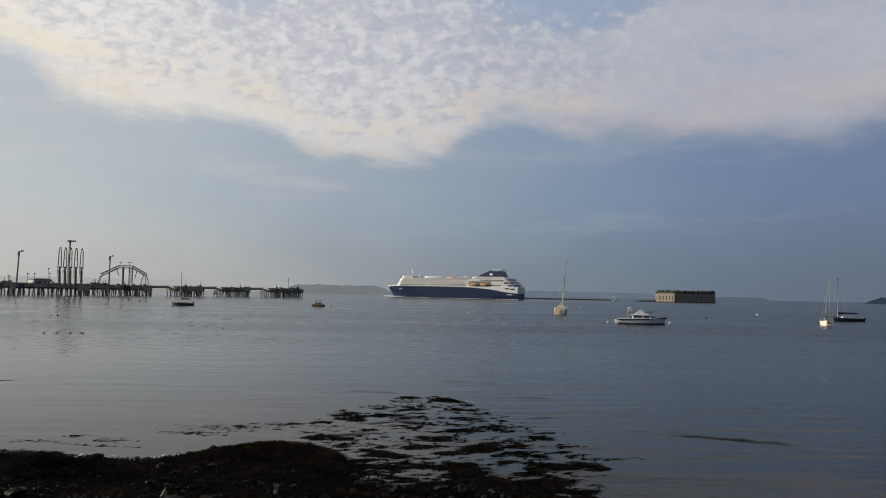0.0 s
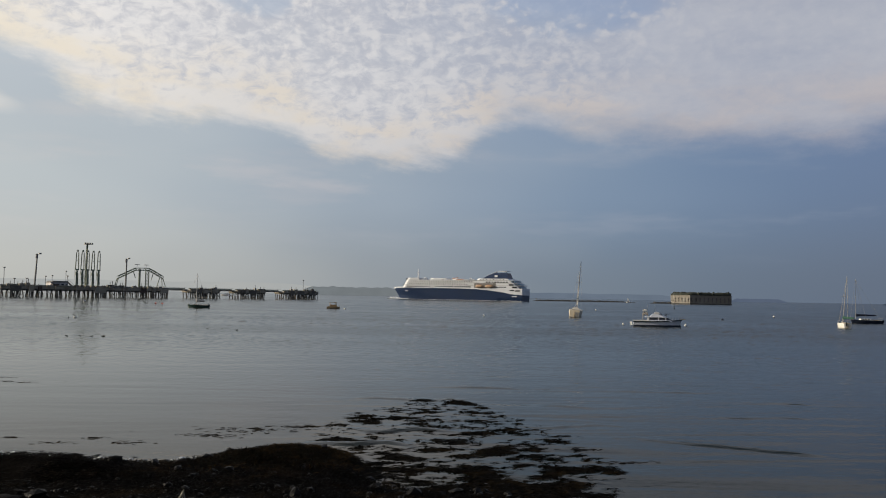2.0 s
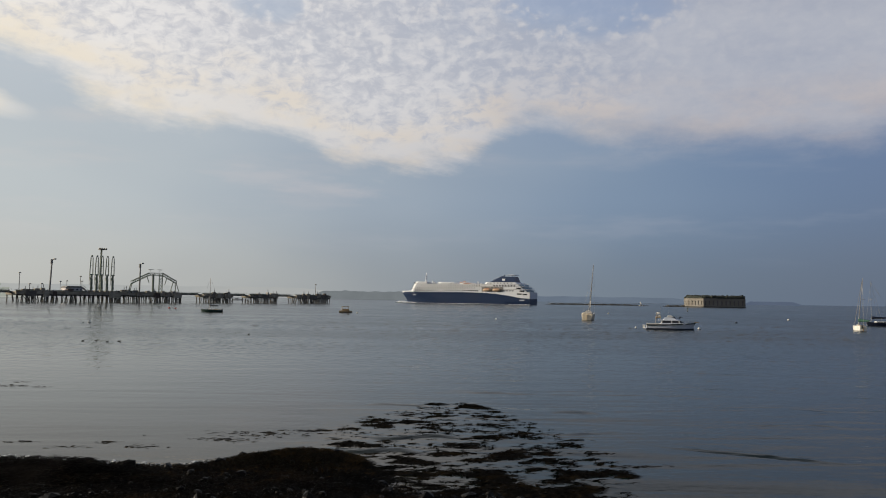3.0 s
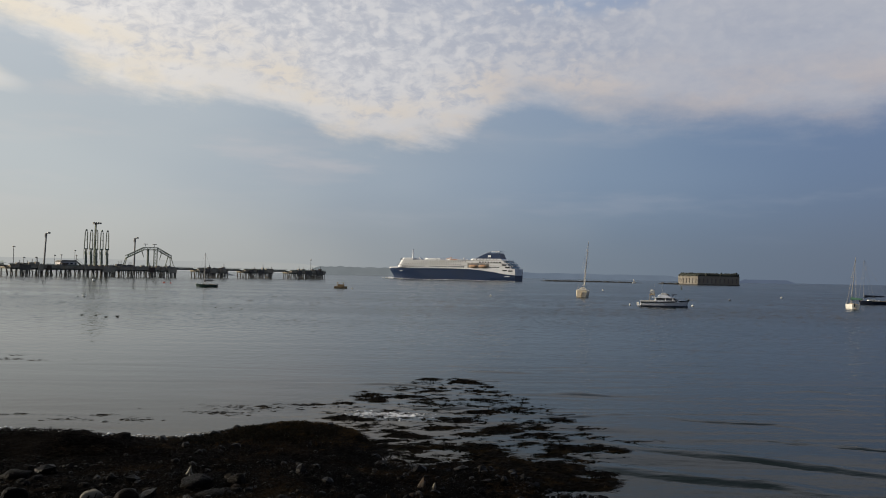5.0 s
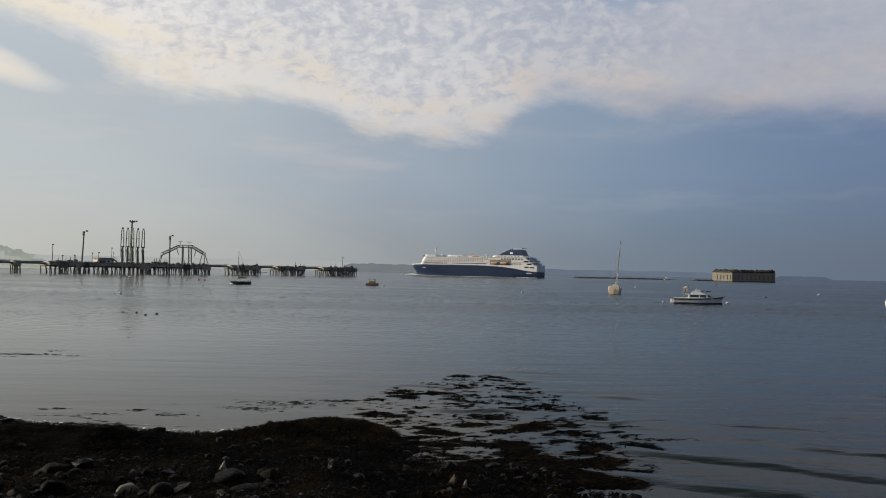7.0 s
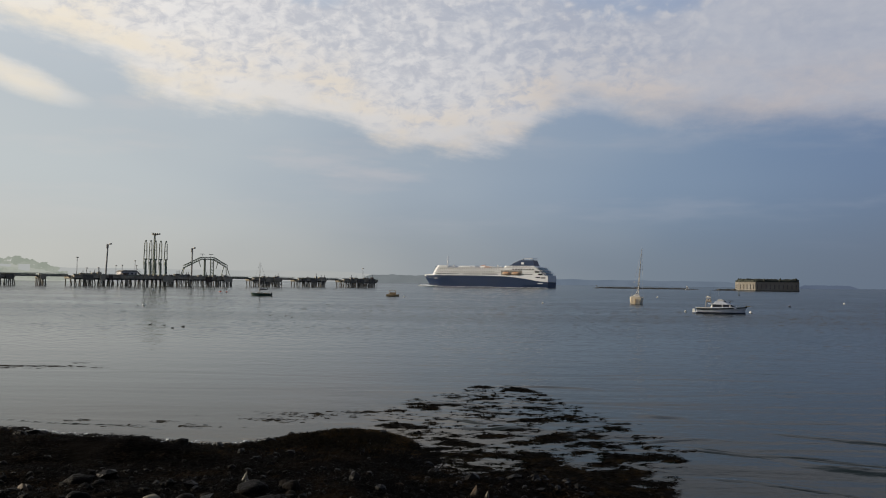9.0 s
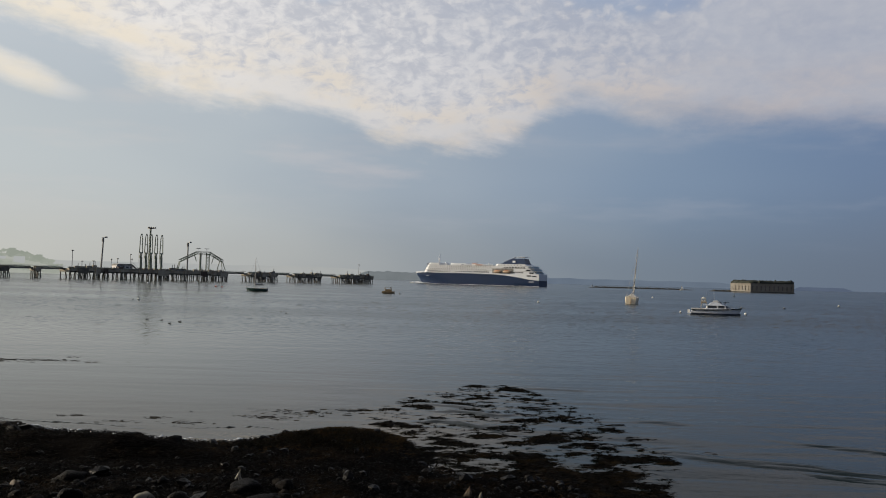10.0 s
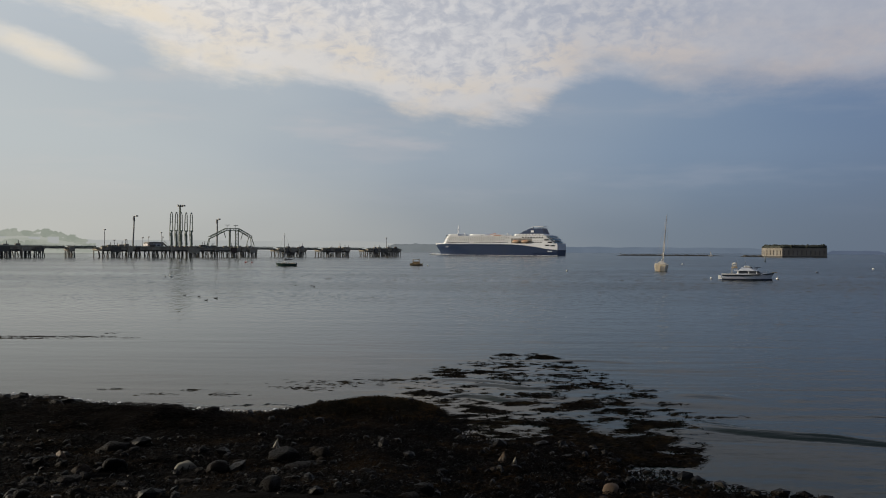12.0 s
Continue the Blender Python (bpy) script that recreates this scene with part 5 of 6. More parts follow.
    loft(bm, [[(2.0, -1.1, 1.0), (2.0, 1.1, 1.0), (2.0, 0.9, 1.36), (2.0, -0.9, 1.36)], [(3.7, -0.35, 1.2), (3.7, 0.35, 1.2), (3.7, 0.3, 1.28), (3.7, -0.3, 1.28)]])
    part("foredeck_trunk", bm, BOAT_WHITE, boat)
    part("radar_dome", blob(bmesh.new(), (-2.4, 0, 3.22), (0.25, 0.25, 0.14), 0.0, 2), BOAT_WHITE, fly, smooth=True)
    part("antenna", bar((-0.3, 0.6, 2.4), (-0.5, 0.7, 4.6), 0.02, n=4), ALU, fly)
    part("antenna", bar((-1.9, -0.6, 2.95), (-2.0, -0.7, 4.4), 0.02, n=4), ALU, fly)
    part("swim_platform", boxed(-5.3, -4.7, -1.3, 1.3, 0.15, 0.27), BOAT_WHITE, boat)
    part("cockpit_side", boxed(-4.7, -1.7, -1.45, -1.36, 0.95, 1.15), BOAT_WHITE, boat)
    part("cockpit_side", boxed(-4.7, -1.7, 1.36, 1.45, 0.95, 1.15), BOAT_WHITE, boat)
    for k in range(6):
        x = 1.6 + k * 0.58
        w = 1.45 * (1 - max(0, (x + 4.8) / 9.6 - 0.45) / 0.55 * 0.9)
        z = 0.95 * (1 + 0.55 * ((x + 4.8) / 9.6) ** 2)
        for s in (-1, 1):
            part("rail_post", bar((x, s * w * 0.86, z), (x + 0.08, s * w * 0.86, z + 0.5), 0.018, n=4), STEEL_GREY, boat)
    part("bow_pulpit", boxed(4.3, 5.3, -0.2, 0.2, 1.42, 1.52), TAN, boat)
    part("outboard", boxed(-5.35, -4.9, -0.25, 0.25, 0.2, 0.85), BOAT_WHITE, boat)


build_cruiser()


def build_dinghy():
    boat = thing("work_skiff", pose(-15.3, 269.2, 0, 0, 0, -8), "small tan skiff with an open frame shelter", "skiff", "moored boats")
    part("hull", boat_hull(4.3, 1.8, 0.55, 0.3, 0.85), TAN, boat, "tan wooden hull")
    # darker low down, along the waterline
    part("waterline_stripe", boat_hull(4.34, 1.84, 0.16, 0.1, 0.85), PILE_WOOD, boat, "dark band along the waterline")
    part("gunwale", boxed(-2.1, 1.2, -0.8, 0.8, 0.52, 0.72), TAN, boat)
    for x in (-1.3, 0.9):
        for s in (-0.7, 0.7):
            part("post", bar((x, s, 0.6), (x * 0.85, s * 0.9, 2.0), 0.06, n=5), TAN, boat)
    part("shelter_roof", boxed(-1.3, 1.0, -0.75, 0.75, 2.0, 2.12), TAN, boat, "tan shelter roof")
    part("shelter_side", boxed(-1.25, 0.95, 0.6, 0.68, 0.7, 1.3), TAN, boat)


build_dinghy()


def build_far_sail():
    boat = thing("sailing_dinghy", pose(315, 1010, 0, 0, 0, 175), "tiny sailing boat with one white sail set", "sailboat")
    part("hull", boat_hull(5.0, 1.7, 0.7), BOAT_WHITE, boat)
    bm = bmesh.new()
    loft(bm, [[(0.6, 0.03, 0.9), (-2.4, 0.35, 0.9), (-2.4, 0.41, 0.9), (0.6, 0.09, 0.9)], [(0.55, 0.2, 3), (-0.9, 0.5, 3), (-0.9, 0.56, 3), (0.55, 0.26, 3)], [(0.5, 0.1, 5.6), (0.3, 0.12, 5.6), (0.3, 0.16, 5.6), (0.5, 0.14, 5.6)]])
    part("sail", bm, BOAT_WHITE, boat, "white sail")
    part("mast", bar((0.6, 0, 0.5), (0.55, 0.1, 5.8), 0.06, n=5), ALU, boat)
    return boat


FAR_SAIL = build_far_sail()


def build_launch():
    """A motor launch that runs along behind the pier, bow at +x."""
    boat = thing("motor_launch", pose(-171.5, 955, 0, 0, 0, 176), "white motor launch under way behind the pier", "motor boat")
    part("hull", boat_hull(13.0, 3.6, 1.2, 0.5, 0.9), BOAT_WHITE, boat)
    bm = bmesh.new()
    loft(bm, [[(-2.5, -1.4, 1.2), (2.6, -1.4, 1.2), (2.6, 1.4, 1.2), (-2.5, 1.4, 1.2)], [(-2.3, -1.25, 2.7), (1.4, -1.2, 2.7), (1.4, 1.2, 2.7), (-2.3, 1.25, 2.7)]])
    cabin = part("cabin", bm, BOAT_WHITE, boat, "white cabin")
    for s in (-1, 1):
        part("window", boxed(-1.9, 1.5, s * 1.36 - 0.06, s * 1.36 + 0.06, 1.75, 2.3), DARK_GLASS, cabin)
    part("mast", bar((-1, 0, 2.7), (-1.2, 0, 4.2), 0.08, n=5), ALU, cabin)
    bm = bmesh.new()
    rng = random.Random(15)
    for k in range(26):
        blob(bm, (rng.uniform(-14, 5), rng.choice((-1, 1)) * rng.uniform(0.8, 2.2), 0.1), (rng.uniform(0.5, 1.4), 0.5, rng.uniform(0.15, 0.5)), 0.5, 1, k)
    tagged(part("wake", bm, FOAM, boat, "white wake"), kind="stuff")
    return boat


LAUNCH = build_launch()


def build_beacon():
    post = thing("reef_beacon", pose(223, 1148, 0.4), "thin dark beacon post on the rock ledge", "beacon")
    part("pole", bar((0, 0, -0.5), (0, 0, 3.0), 0.3, 0.22, n=6), STEEL_DARK, post)
    part("topmark", boxed(-0.6, 0.6, -0.2, 0.2, 2.2, 3.2), STEEL_DARK, post)


build_beacon()


def build_buoy(x, y, r, mat, label, tall=0.0):
    r *= 0.72
    b = thing("mooring_buoy", pose(x, y, 0), label, "buoy", "buoys")
    part("float", blob(bmesh.new(), (0, 0, r * 0.35), (r, r, r * 0.95), 0.0, 2), mat, b, smooth=True)
    part("band", bar((0, 0, r * 0.25), (0, 0, r * 0.45), r * 1.02, n=16), HULL_NAVY, b)
    part("ring", bar((0, 0, r * 1.2), (0, 0, r * 1.2 + 0.18), 0.05, n=6), STEEL_GREY, b)
    if tall:
        part("staff", bar((0, 0, r), (0, 0, tall), r * 0.35, n=6), mat, b)
        part("topmark", bar((0, 0, tall), (0, 0, tall + 0.5), r * 0.6, 0.1, n=6), mat, b)


for x, y, r, mat, label, tall in (
        (57.8, 150.3, 0.42, BOAT_WHITE, "round white mooring buoy", 0), (86.4, 199.8, 0.45, HULL_NAVY, "dark round mooring buoy", 0),
        (162, 438, 0.7, HULL_GREEN, "dark harbour buoy with a tall topmark", 2.0), (86.7, 322, 0.55, BOAT_WHITE, "round white mooring buoy", 0),
        (-81.5, 303, 0.6, BUOY_RED, "bright orange-red mooring buoy", 0), (-79.3, 303.5, 0.42, BUOY_RED, "small orange-red mooring buoy", 0),
        (-119, 338, 0.7, BOAT_WHITE, "round white mooring buoy", 0), (26, 203, 0.42, BOAT_WHITE, "round white mooring buoy", 0),
        (123, 246, 0.5, BOAT_WHITE, "round white mooring buoy", 0), (-11.3, 263.4, 0.42, BOAT_WHITE, "small white mooring buoy", 0), (46.6, 153.3, 0.33, BOAT_WHITE, "small white buoy beside a boat", 0)):
    build_buoy(x, y, r, mat, label, tall)
build_buoy(-52.2, 144, 0.38, BOAT_WHITE, "white mooring buoy with a short staff", 0)
build_buoy(-53.1, 143.6, 0.16, HULL_NAVY, "small dark pick-up buoy", 0)


def build_duck(m, label="dark sea duck floating on the water"):
    d = thing("duck", m @ Matrix.Diagonal((0.5, 0.5, 0.4, 1)), label, "duck", "ducks on the water")
    part("body", blob(bmesh.new(), (0, 0, 0.07), (0.27, 0.13, 0.12), 0.08, 2), DUCK_DARK, d, smooth=True)
    part("tail", bar((-0.2, 0, 0.1), (-0.34, 0, 0.19), 0.06, 0.015, n=6), DUCK_DARK, d)
    part("neck", bar((0.17, 0, 0.1), (0.22, 0, 0.27), 0.055, 0.045, n=7), DUCK_DARK, d)
    head = part("head", blob(bmesh.new(), (0.24, 0, 0.29), (0.075, 0.055, 0.055), 0.0, 2), DUCK_DARK, d, smooth=True)
    part("bill", bar((0.29, 0, 0.285), (0.38, 0, 0.265), 0.026, 0.012, n=6), TAN, head)
    return d


DUCKS = [build_duck(pose(-33.85, 89.8, 0, 0, 0, 8))]
for x, y, r in ((-32.7, 90.3, -5), (-31.4, 90.5, 12), (-30.4, 91, 3), (-30.0, 90.2, 6), (-23.0, 110.9, 20), (-21.2, 111.2, -10), (-18.3, 107.3, 5), (-23.3, 167.5, 170), (-22.6, 168.2, 185)):
    DUCKS.append(copy_thing(DUCKS[0], pose(x, y, 0, 0, 0, r)))


# ---- the foreshore ----
def build_stone_meshes():
    out = []
    for k in range(14):
        bm = rock(k + 3, 2, 0.45 + 0.03 * (k % 8))
        me = bpy.data.meshes.new("stone")
        bm.to_mesh(me)
        bm.free()
        me.materials.append(STONE)
        if k % 5:
            me.polygons.foreach_set("use_smooth", [True] * len(me.polygons))
        out.append(me)
    return out


STONES = build_stone_meshes()


def lay_stone(me, x, y, r, turn, tilt=(0, 0), sink=0.25):
    ob = new("stone", me)
    ob.parent = GROUND
    ob.matrix_basis = pose(x, y, ground_z(x, y) + r * (0.5 - sink), tilt[0], tilt[1], turn) @ Matrix.Diagonal((r, r, r, 1))
    return ob


def build_stones():
    rng = random.Random(21)
    count = 0
    for k in range(54):  # slabs along the western waterline
        x = rng.uniform(-17.5, -4.8)
        y = shore_y(x) + 0.15 - abs(rng.gauss(0, 0.55))
        r = rng.uniform(0.12, 0.36)
        lay_stone(STONES[rng.randrange(14)], x, y, r, rng.uniform(-25, 25), (rng.gauss(0, 6), rng.gauss(0, 6)), 0.42)
    while count < 245:
        x, y = rng.uniform(-13.5, 8.5), rng.uniform(12.2, 18.9)
        if y > shore_y(x) - 0.3 or abs(x) > 0.62 * y:
            continue
        bare = noise.noise((x * 0.35, y * 0.5, 7.0)) - 0.12 * (x + 5) + 0.12 * (17 - y)
        if rng.random() > 0.5 + 0.5 * bare:
            continue
        r = min(0.25, 0.07 * math.exp(rng.gauss(0.2, 0.5)))
        lay_stone(STONES[rng.randrange(14)], x, y, r, rng.uniform(0, 360), (rng.gauss(0, 14), rng.gauss(0, 14)))
        count += 1
    # pebbles and cobbles too many to count
    verts, faces = [], []
    base = []
    for k in range(14):
        bm = rock(k + 60, 1, 0.45 + 0.03 * (k % 8))
        bm.verts.index_update()
        base.append(([v.co.copy() for v in bm.verts], [tuple(v.index for v in f.verts) for f in bm.faces]))
        bm.free()
    for k in range(6500):
        x, y = rng.uniform(-18, 11), rng.uniform(11.8, 27.5)
        d = shore_y(x) - y
        if d < -0.5 or abs(x) > 0.68 * y:
            continue
        edge = math.exp(-(d / 0.9) ** 2)
        if rng.random() < 1.3 * mound(x, y, -9.2, 22.2, 2.8, 1.5, 1.0):  # the hump is all weed
            continue
        if rng.random() > 0.25 + 0.75 * edge and y > 20.5:
            continue
        r = min(0.26, 0.042 * math.exp(rng.gauss(0.15, 0.55)) * (1.6 if edge > 0.4 else 1))
        co, fa = base[rng.randrange(14)]
        m = pose(x, y, ground_z(x, y) + r * 0.3, rng.gauss(0, 15), rng.gauss(0, 15), rng.uniform(0, 360))
        n = len(verts)
        verts += [m @ (c * r) for c in co]
        faces += [tuple(i + n for i in f) for f in fa]
    me = bpy.data.meshes.new("pebbles")
    me.from_pydata([tuple(v) for v in verts], [], faces)
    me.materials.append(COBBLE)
    ob = new("pebbles", me)
    tagged(ob, "wet dark pebbles and cobbles strewn over the foreshore", "pebbles", kind="stuff")


def single_stone(x, y, size, mat, label, seed, turn=0.0, tall=False, lift=0.3):
    bm = rock(seed + 200, 3, 1.0)
    if tall:  # narrows to an uneven point
        for v in bm.verts:
            k = max(0.12, 0.75 - 0.62 * v.co.z)
            v.co.x, v.co.y = v.co.x * k + 0.1 * v.co.z, v.co.y * k
    for v in bm.verts:
        v.co = Vector((v.co.x * size[0], v.co.y * size[1] * 1.3, v.co.z * size[2])) / 1.05
    ob = part("shore_stone", bm, mat, smooth=not tall)
    ob.matrix_basis = pose(x, y, ground_z(x, y) + size[2] * lift, 0, 8 if tall else 0, turn)
    return tagged(ob, label, "stone")


# cobbles darker than wet alone, with the foreshore's shade in their colour
COBBLE = material("wet_shaded_cobbles", (0.002, 0.0015, 0.0011), 0.42, vary=0.5, scale=3.0, fine=8, bump=0.4, tone=(0.006, 0.0044, 0.003), random_by="island", gloss=0.08)
OCHRE = material("ochre_stone", (0.07, 0.038, 0.012), 0.7, vary=0.35, scale=5.0, bump=0.4, tone=(0.03, 0.018, 0.008))
build_stones()
single_stone(-4.25, 18.2, (0.08, 0.07, 0.18), PALE_STONE, "small pale pointed stone standing upright", 3, 20, True, 0.7)
single_stone(0.87, 18.5, (0.13, 0.11, 0.16), OCHRE, "ochre stone standing among rockweed", 6, 0, True, 0.6)
single_stone(1.13, 18.25, (0.05, 0.05, 0.12), PALE_STONE, "small white stone standing upright", 9, 0, True, 0.7)
single_stone(-8.0, 18.3, (0.40, 0.32, 0.2), BOULDER, "large dark rounded boulder on the shore", 12, 15)
single_stone(-3.95, 17.3, (0.38, 0.3, 0.19), BOULDER, "large dark rounded boulder on the shore", 17, -20)
single_stone(-3.3, 16.2, (0.38, 0.3, 0.13), BOULDER, "flat-topped grey rock on the shore", 23, 10)
single_stone(-5.75, 16.75, (0.28, 0.18, 0.17), PALE_STONE, "pale angular stone lit by the sun", 31, 30)
single_stone(-8.9, 17.6, (0.14, 0.12, 0.16), OCHRE, "small ochre stone lit by the sun", 37, 0)
single_stone(-7.2, 16.5, (0.24, 0.2, 0.2), STONE, "grey rounded stone on the shore", 41, 60)
single_stone(-4.95, 16.2, (0.26, 0.2, 0.17), STONE, "grey rounded stone on the shore", 45, 100)
single_stone(2.9, 16.1, (0.2, 0.17, 0.15), OCHRE, "ochre rounded stone at the water's edge", 49, 0)


def strip(verts, faces, p, turn, ln, wd, rise, rng):
    """One limp frond of weed, bent in two."""
    c, s = math.cos(turn), math.sin(turn)
    n = len(verts)
    for k, (a, h) in enumerate(((0, 0.0), (0.5, rise), (1.0, rise * rng.uniform(-0.2, 0.9)))):
        w = wd * (1.0, 0.9, 0.25)[k]
        for side in (-1, 1):
            verts.append((p[0] + c * ln * a - s * w * side, p[1] + s * ln * a + c * w * side, p[2] + h + side * w * 0.3))
    faces += [(n, n + 1, n + 3, n + 2), (n + 2, n + 3, n + 5, n + 4)]


def build_rockweed():
    rng = random.Random(5)
    verts, faces = [], []
    while len(faces) < 90000:
        x, y = rng.uniform(-18, 9), rng.uniform(12.2, 27.5)
        d = shore_y(x) - y
        if d < -0.5 or abs(x) > 0.68 * y:
            continue
        cover = 0.45 + 0.9 * noise.noise((x * 0.6, y * 0.9, 3.0)) + 0.35 * math.exp(-((x + 2.5) / 4) ** 2) + 0.04 * (y - 17)
        if rng.random() > cover:
            continue
        z = ground_z(x, y) + rng.uniform(0.0, 0.05)
        strip(verts, faces, (x, y, max(z, 0.0)), rng.uniform(0, math.tau), rng.uniform(0.1, 0.34), rng.uniform(0.005, 0.016), rng.uniform(0.01, 0.06), rng)
    # a thicker olive pelt on the mound by the water
    pelt, sheets = [], []
    while len(sheets) < 16000:
        x, y = rng.gauss(-2.9, 1.9), rng.gauss(24.2, 0.8)
        if y > shore_y(x) + 0.2:
            continue
        z = ground_z(x, y) + rng.uniform(0.01, 0.08)
        strip(pelt, sheets, (x, y, max(z, 0.02)), rng.uniform(0, math.tau), rng.uniform(0.1, 0.3), rng.uniform(0.006, 0.014), rng.uniform(0.01, 0.07), rng)
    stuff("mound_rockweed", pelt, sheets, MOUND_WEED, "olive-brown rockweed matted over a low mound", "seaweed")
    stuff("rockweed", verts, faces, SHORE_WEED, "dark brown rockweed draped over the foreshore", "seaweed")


build_rockweed()


def lerp_table(pts, v):
    if v <= pts[0][0]:
        return pts[0][1]
    for (a, p), (b, q) in zip(pts, pts[1:]):
        if v <= b:
            return p + (q - p) * (v - a) / (b - a)
    return pts[-1][1]


TONGUE_L = ((19, 3.2), (21.5, 0.2), (24, -0.9), (27, -1.9), (30, -2.3), (34, -1.4), (37, 0.6), (39.5, 2.0))
TONGUE_R = ((19, 5.2), (21, 6.2), (24, 7.3), (27, 6.6), (31, 6.3), (35, 5.4), (39.5, 3.9))


def build_tangle():
    """Weed that lies on and just under the surface, in ragged mats with water between."""
    rng = random.Random(9)
    mat_verts, mat_faces = [], []
    verts, faces = [], []
    made = 0
    while made < 9000:
        y = 19 + 20.5 * rng.random() ** 1.45
        lo, hi = lerp_table(TONGUE_L, y), lerp_table(TONGUE_R, y)
        x = rng.uniform(lo, hi)
        u = (x - lo) / (hi - lo)
        patch = 0.7 * noise.noise((x * 0.4, y * 0.5, 11.0)) + 0.7 * noise.noise((x * 0.9, y * 1.3, 2.0)) + 0.4 * noise.noise((x * 2.1, y * 3.0, 6.0))
        dense = 0.36 - 0.54 * (y - 20) / 19 + 1.5 * patch - 0.35 * (abs(u - 0.5) * 2) ** 3 + (0.12 if y > 37 else 0) + (0.2 if y < 24.5 and u < 0.5 else 0)
        dense -= mound(x, y, 1.1, 22.4, 1.3, 0.8, 0.7) + mound(x, y, 3.2, 24.8, 1.0, 0.5, 0.5)  # open pools
        if rng.random() > max(0.02, dense):
            continue
        made += 1
        small = rng.random() < 0.86
        w = (rng.uniform(0.015, 0.065) if small else rng.uniform(0.07, 0.17)) * (1.15 - 0.02 * (y - 19))
        dep = w * rng.uniform(0.28, 0.6)
        lump(mat_verts, mat_faces, (x, y, -0.014), (w * 1.25, dep, rng.uniform(0.02, 0.045)), 1.0, 1 if small else 2, made * 0.77)
        for k in range(2 + int(30 * w / 0.3)):
            px, py = x + rng.gauss(0, w * 1.0), y + rng.gauss(0, dep * 1.1)
            strip(verts, faces, (px, py, rng.uniform(0.0, 0.012)), rng.gauss(0, 0.42) + (math.pi if k % 2 else 0), rng.uniform(0.06, 0.24), rng.uniform(0.004, 0.013), rng.uniform(0.0, 0.016), rng)
    for cx, cy, sx, sy, n in ((-4.5, 30.2, 1.3, 0.4, 90), (-2.9, 31.0, 0.5, 0.15, 50), (-5.8, 29.0, 0.6, 0.2, 50), (-8.2, 27.6, 0.45, 0.14, 22), (-9.6, 28.4, 0.25, 0.12, 12), (-23.4, 45.2, 1.9, 0.2, 260), (-24.8, 44.2, 1.3, 0.15, 120), (-20.8, 47.2, 0.3, 0.1, 12), (-18.8, 44.8, 0.25, 0.1, 8), (-12.5, 28.4, 0.35, 0.14, 18), (-10.6, 27.5, 0.3, 0.12, 14), (5.2, 30.6, 0.9, 0.2, 40), (6.4, 29.2, 0.4, 0.1, 20), (7.6, 24.6, 0.5, 0.1, 26), (6.6, 26.6, 0.4, 0.1, 26)):
        for k in range(n):
            px, py = rng.gauss(cx, sx), rng.gauss(cy, sy)
            if k % 3 == 0:
                lump(mat_verts, mat_faces, (px, py, -0.01), (rng.uniform(0.06, 0.2), rng.uniform(0.03, 0.08), rng.uniform(0.014, 0.03)), 0.9, 1, k + cx)
            strip(verts, faces, (px, py, rng.uniform(0.0, 0.02)), rng.gauss(0, 0.4), rng.uniform(0.08, 0.3), rng.uniform(0.006, 0.02), rng.uniform(0.0, 0.02), rng)
    stuff("weed_mats", mat_verts, mat_faces, WEED, "sodden brown weed mats breaking the water's surface", "seaweed")
    stuff("floating_weed", verts, faces, WEED, "loose fronds of brown weed floating on the shallows", "seaweed")


build_tangle()


def foam_strip(name, pts, n, seed, label, spread=0.12):
    """Broken white froth along a line of points."""
    rng = random.Random(seed)
    bm = bmesh.new()
    for k in range(n):
        u = rng.random() * (len(pts) - 1)
        a, b = pts[int(u)], pts[min(int(u) + 1, len(pts) - 1)]
        f = u - int(u)
        x, y = a[0] + (b[0] - a[0]) * f + rng.gauss(0, spread), a[1] + (b[1] - a[1]) * f + rng.gauss(0, spread)
        r = rng.uniform(0.012, 0.045)
        blob(bm, (x, y, 0.004), (r * rng.uniform(1, 3), r, 0.012), 0.7, 1, k * 0.9)
    return tagged(part(name, bm, FOAM), label, "foam", kind="stuff")


foam_strip("shore_foam", [(x, shore_y(x) + 0.5 + 0.2 * math.sin(x * 2.3)) for x in (-19, -17, -15, -13, -11, -9.5, -8, -6.5, -5.2)], 300, 3, "thin white froth along the water's edge", 0.2)
WASH = foam_strip("wash_foam", [(-2.4, 28.6), (-1.4, 28.2), (-0.4, 28.3)], 260, 6, "broken white wash over the weed", 0.3)
FROTH = foam_strip("wash_foam", [(-0.1, 29.4), (0.4, 29.3), (0.9, 29.4)], 110, 8, "small broken wave crest over the weed", 0.13)


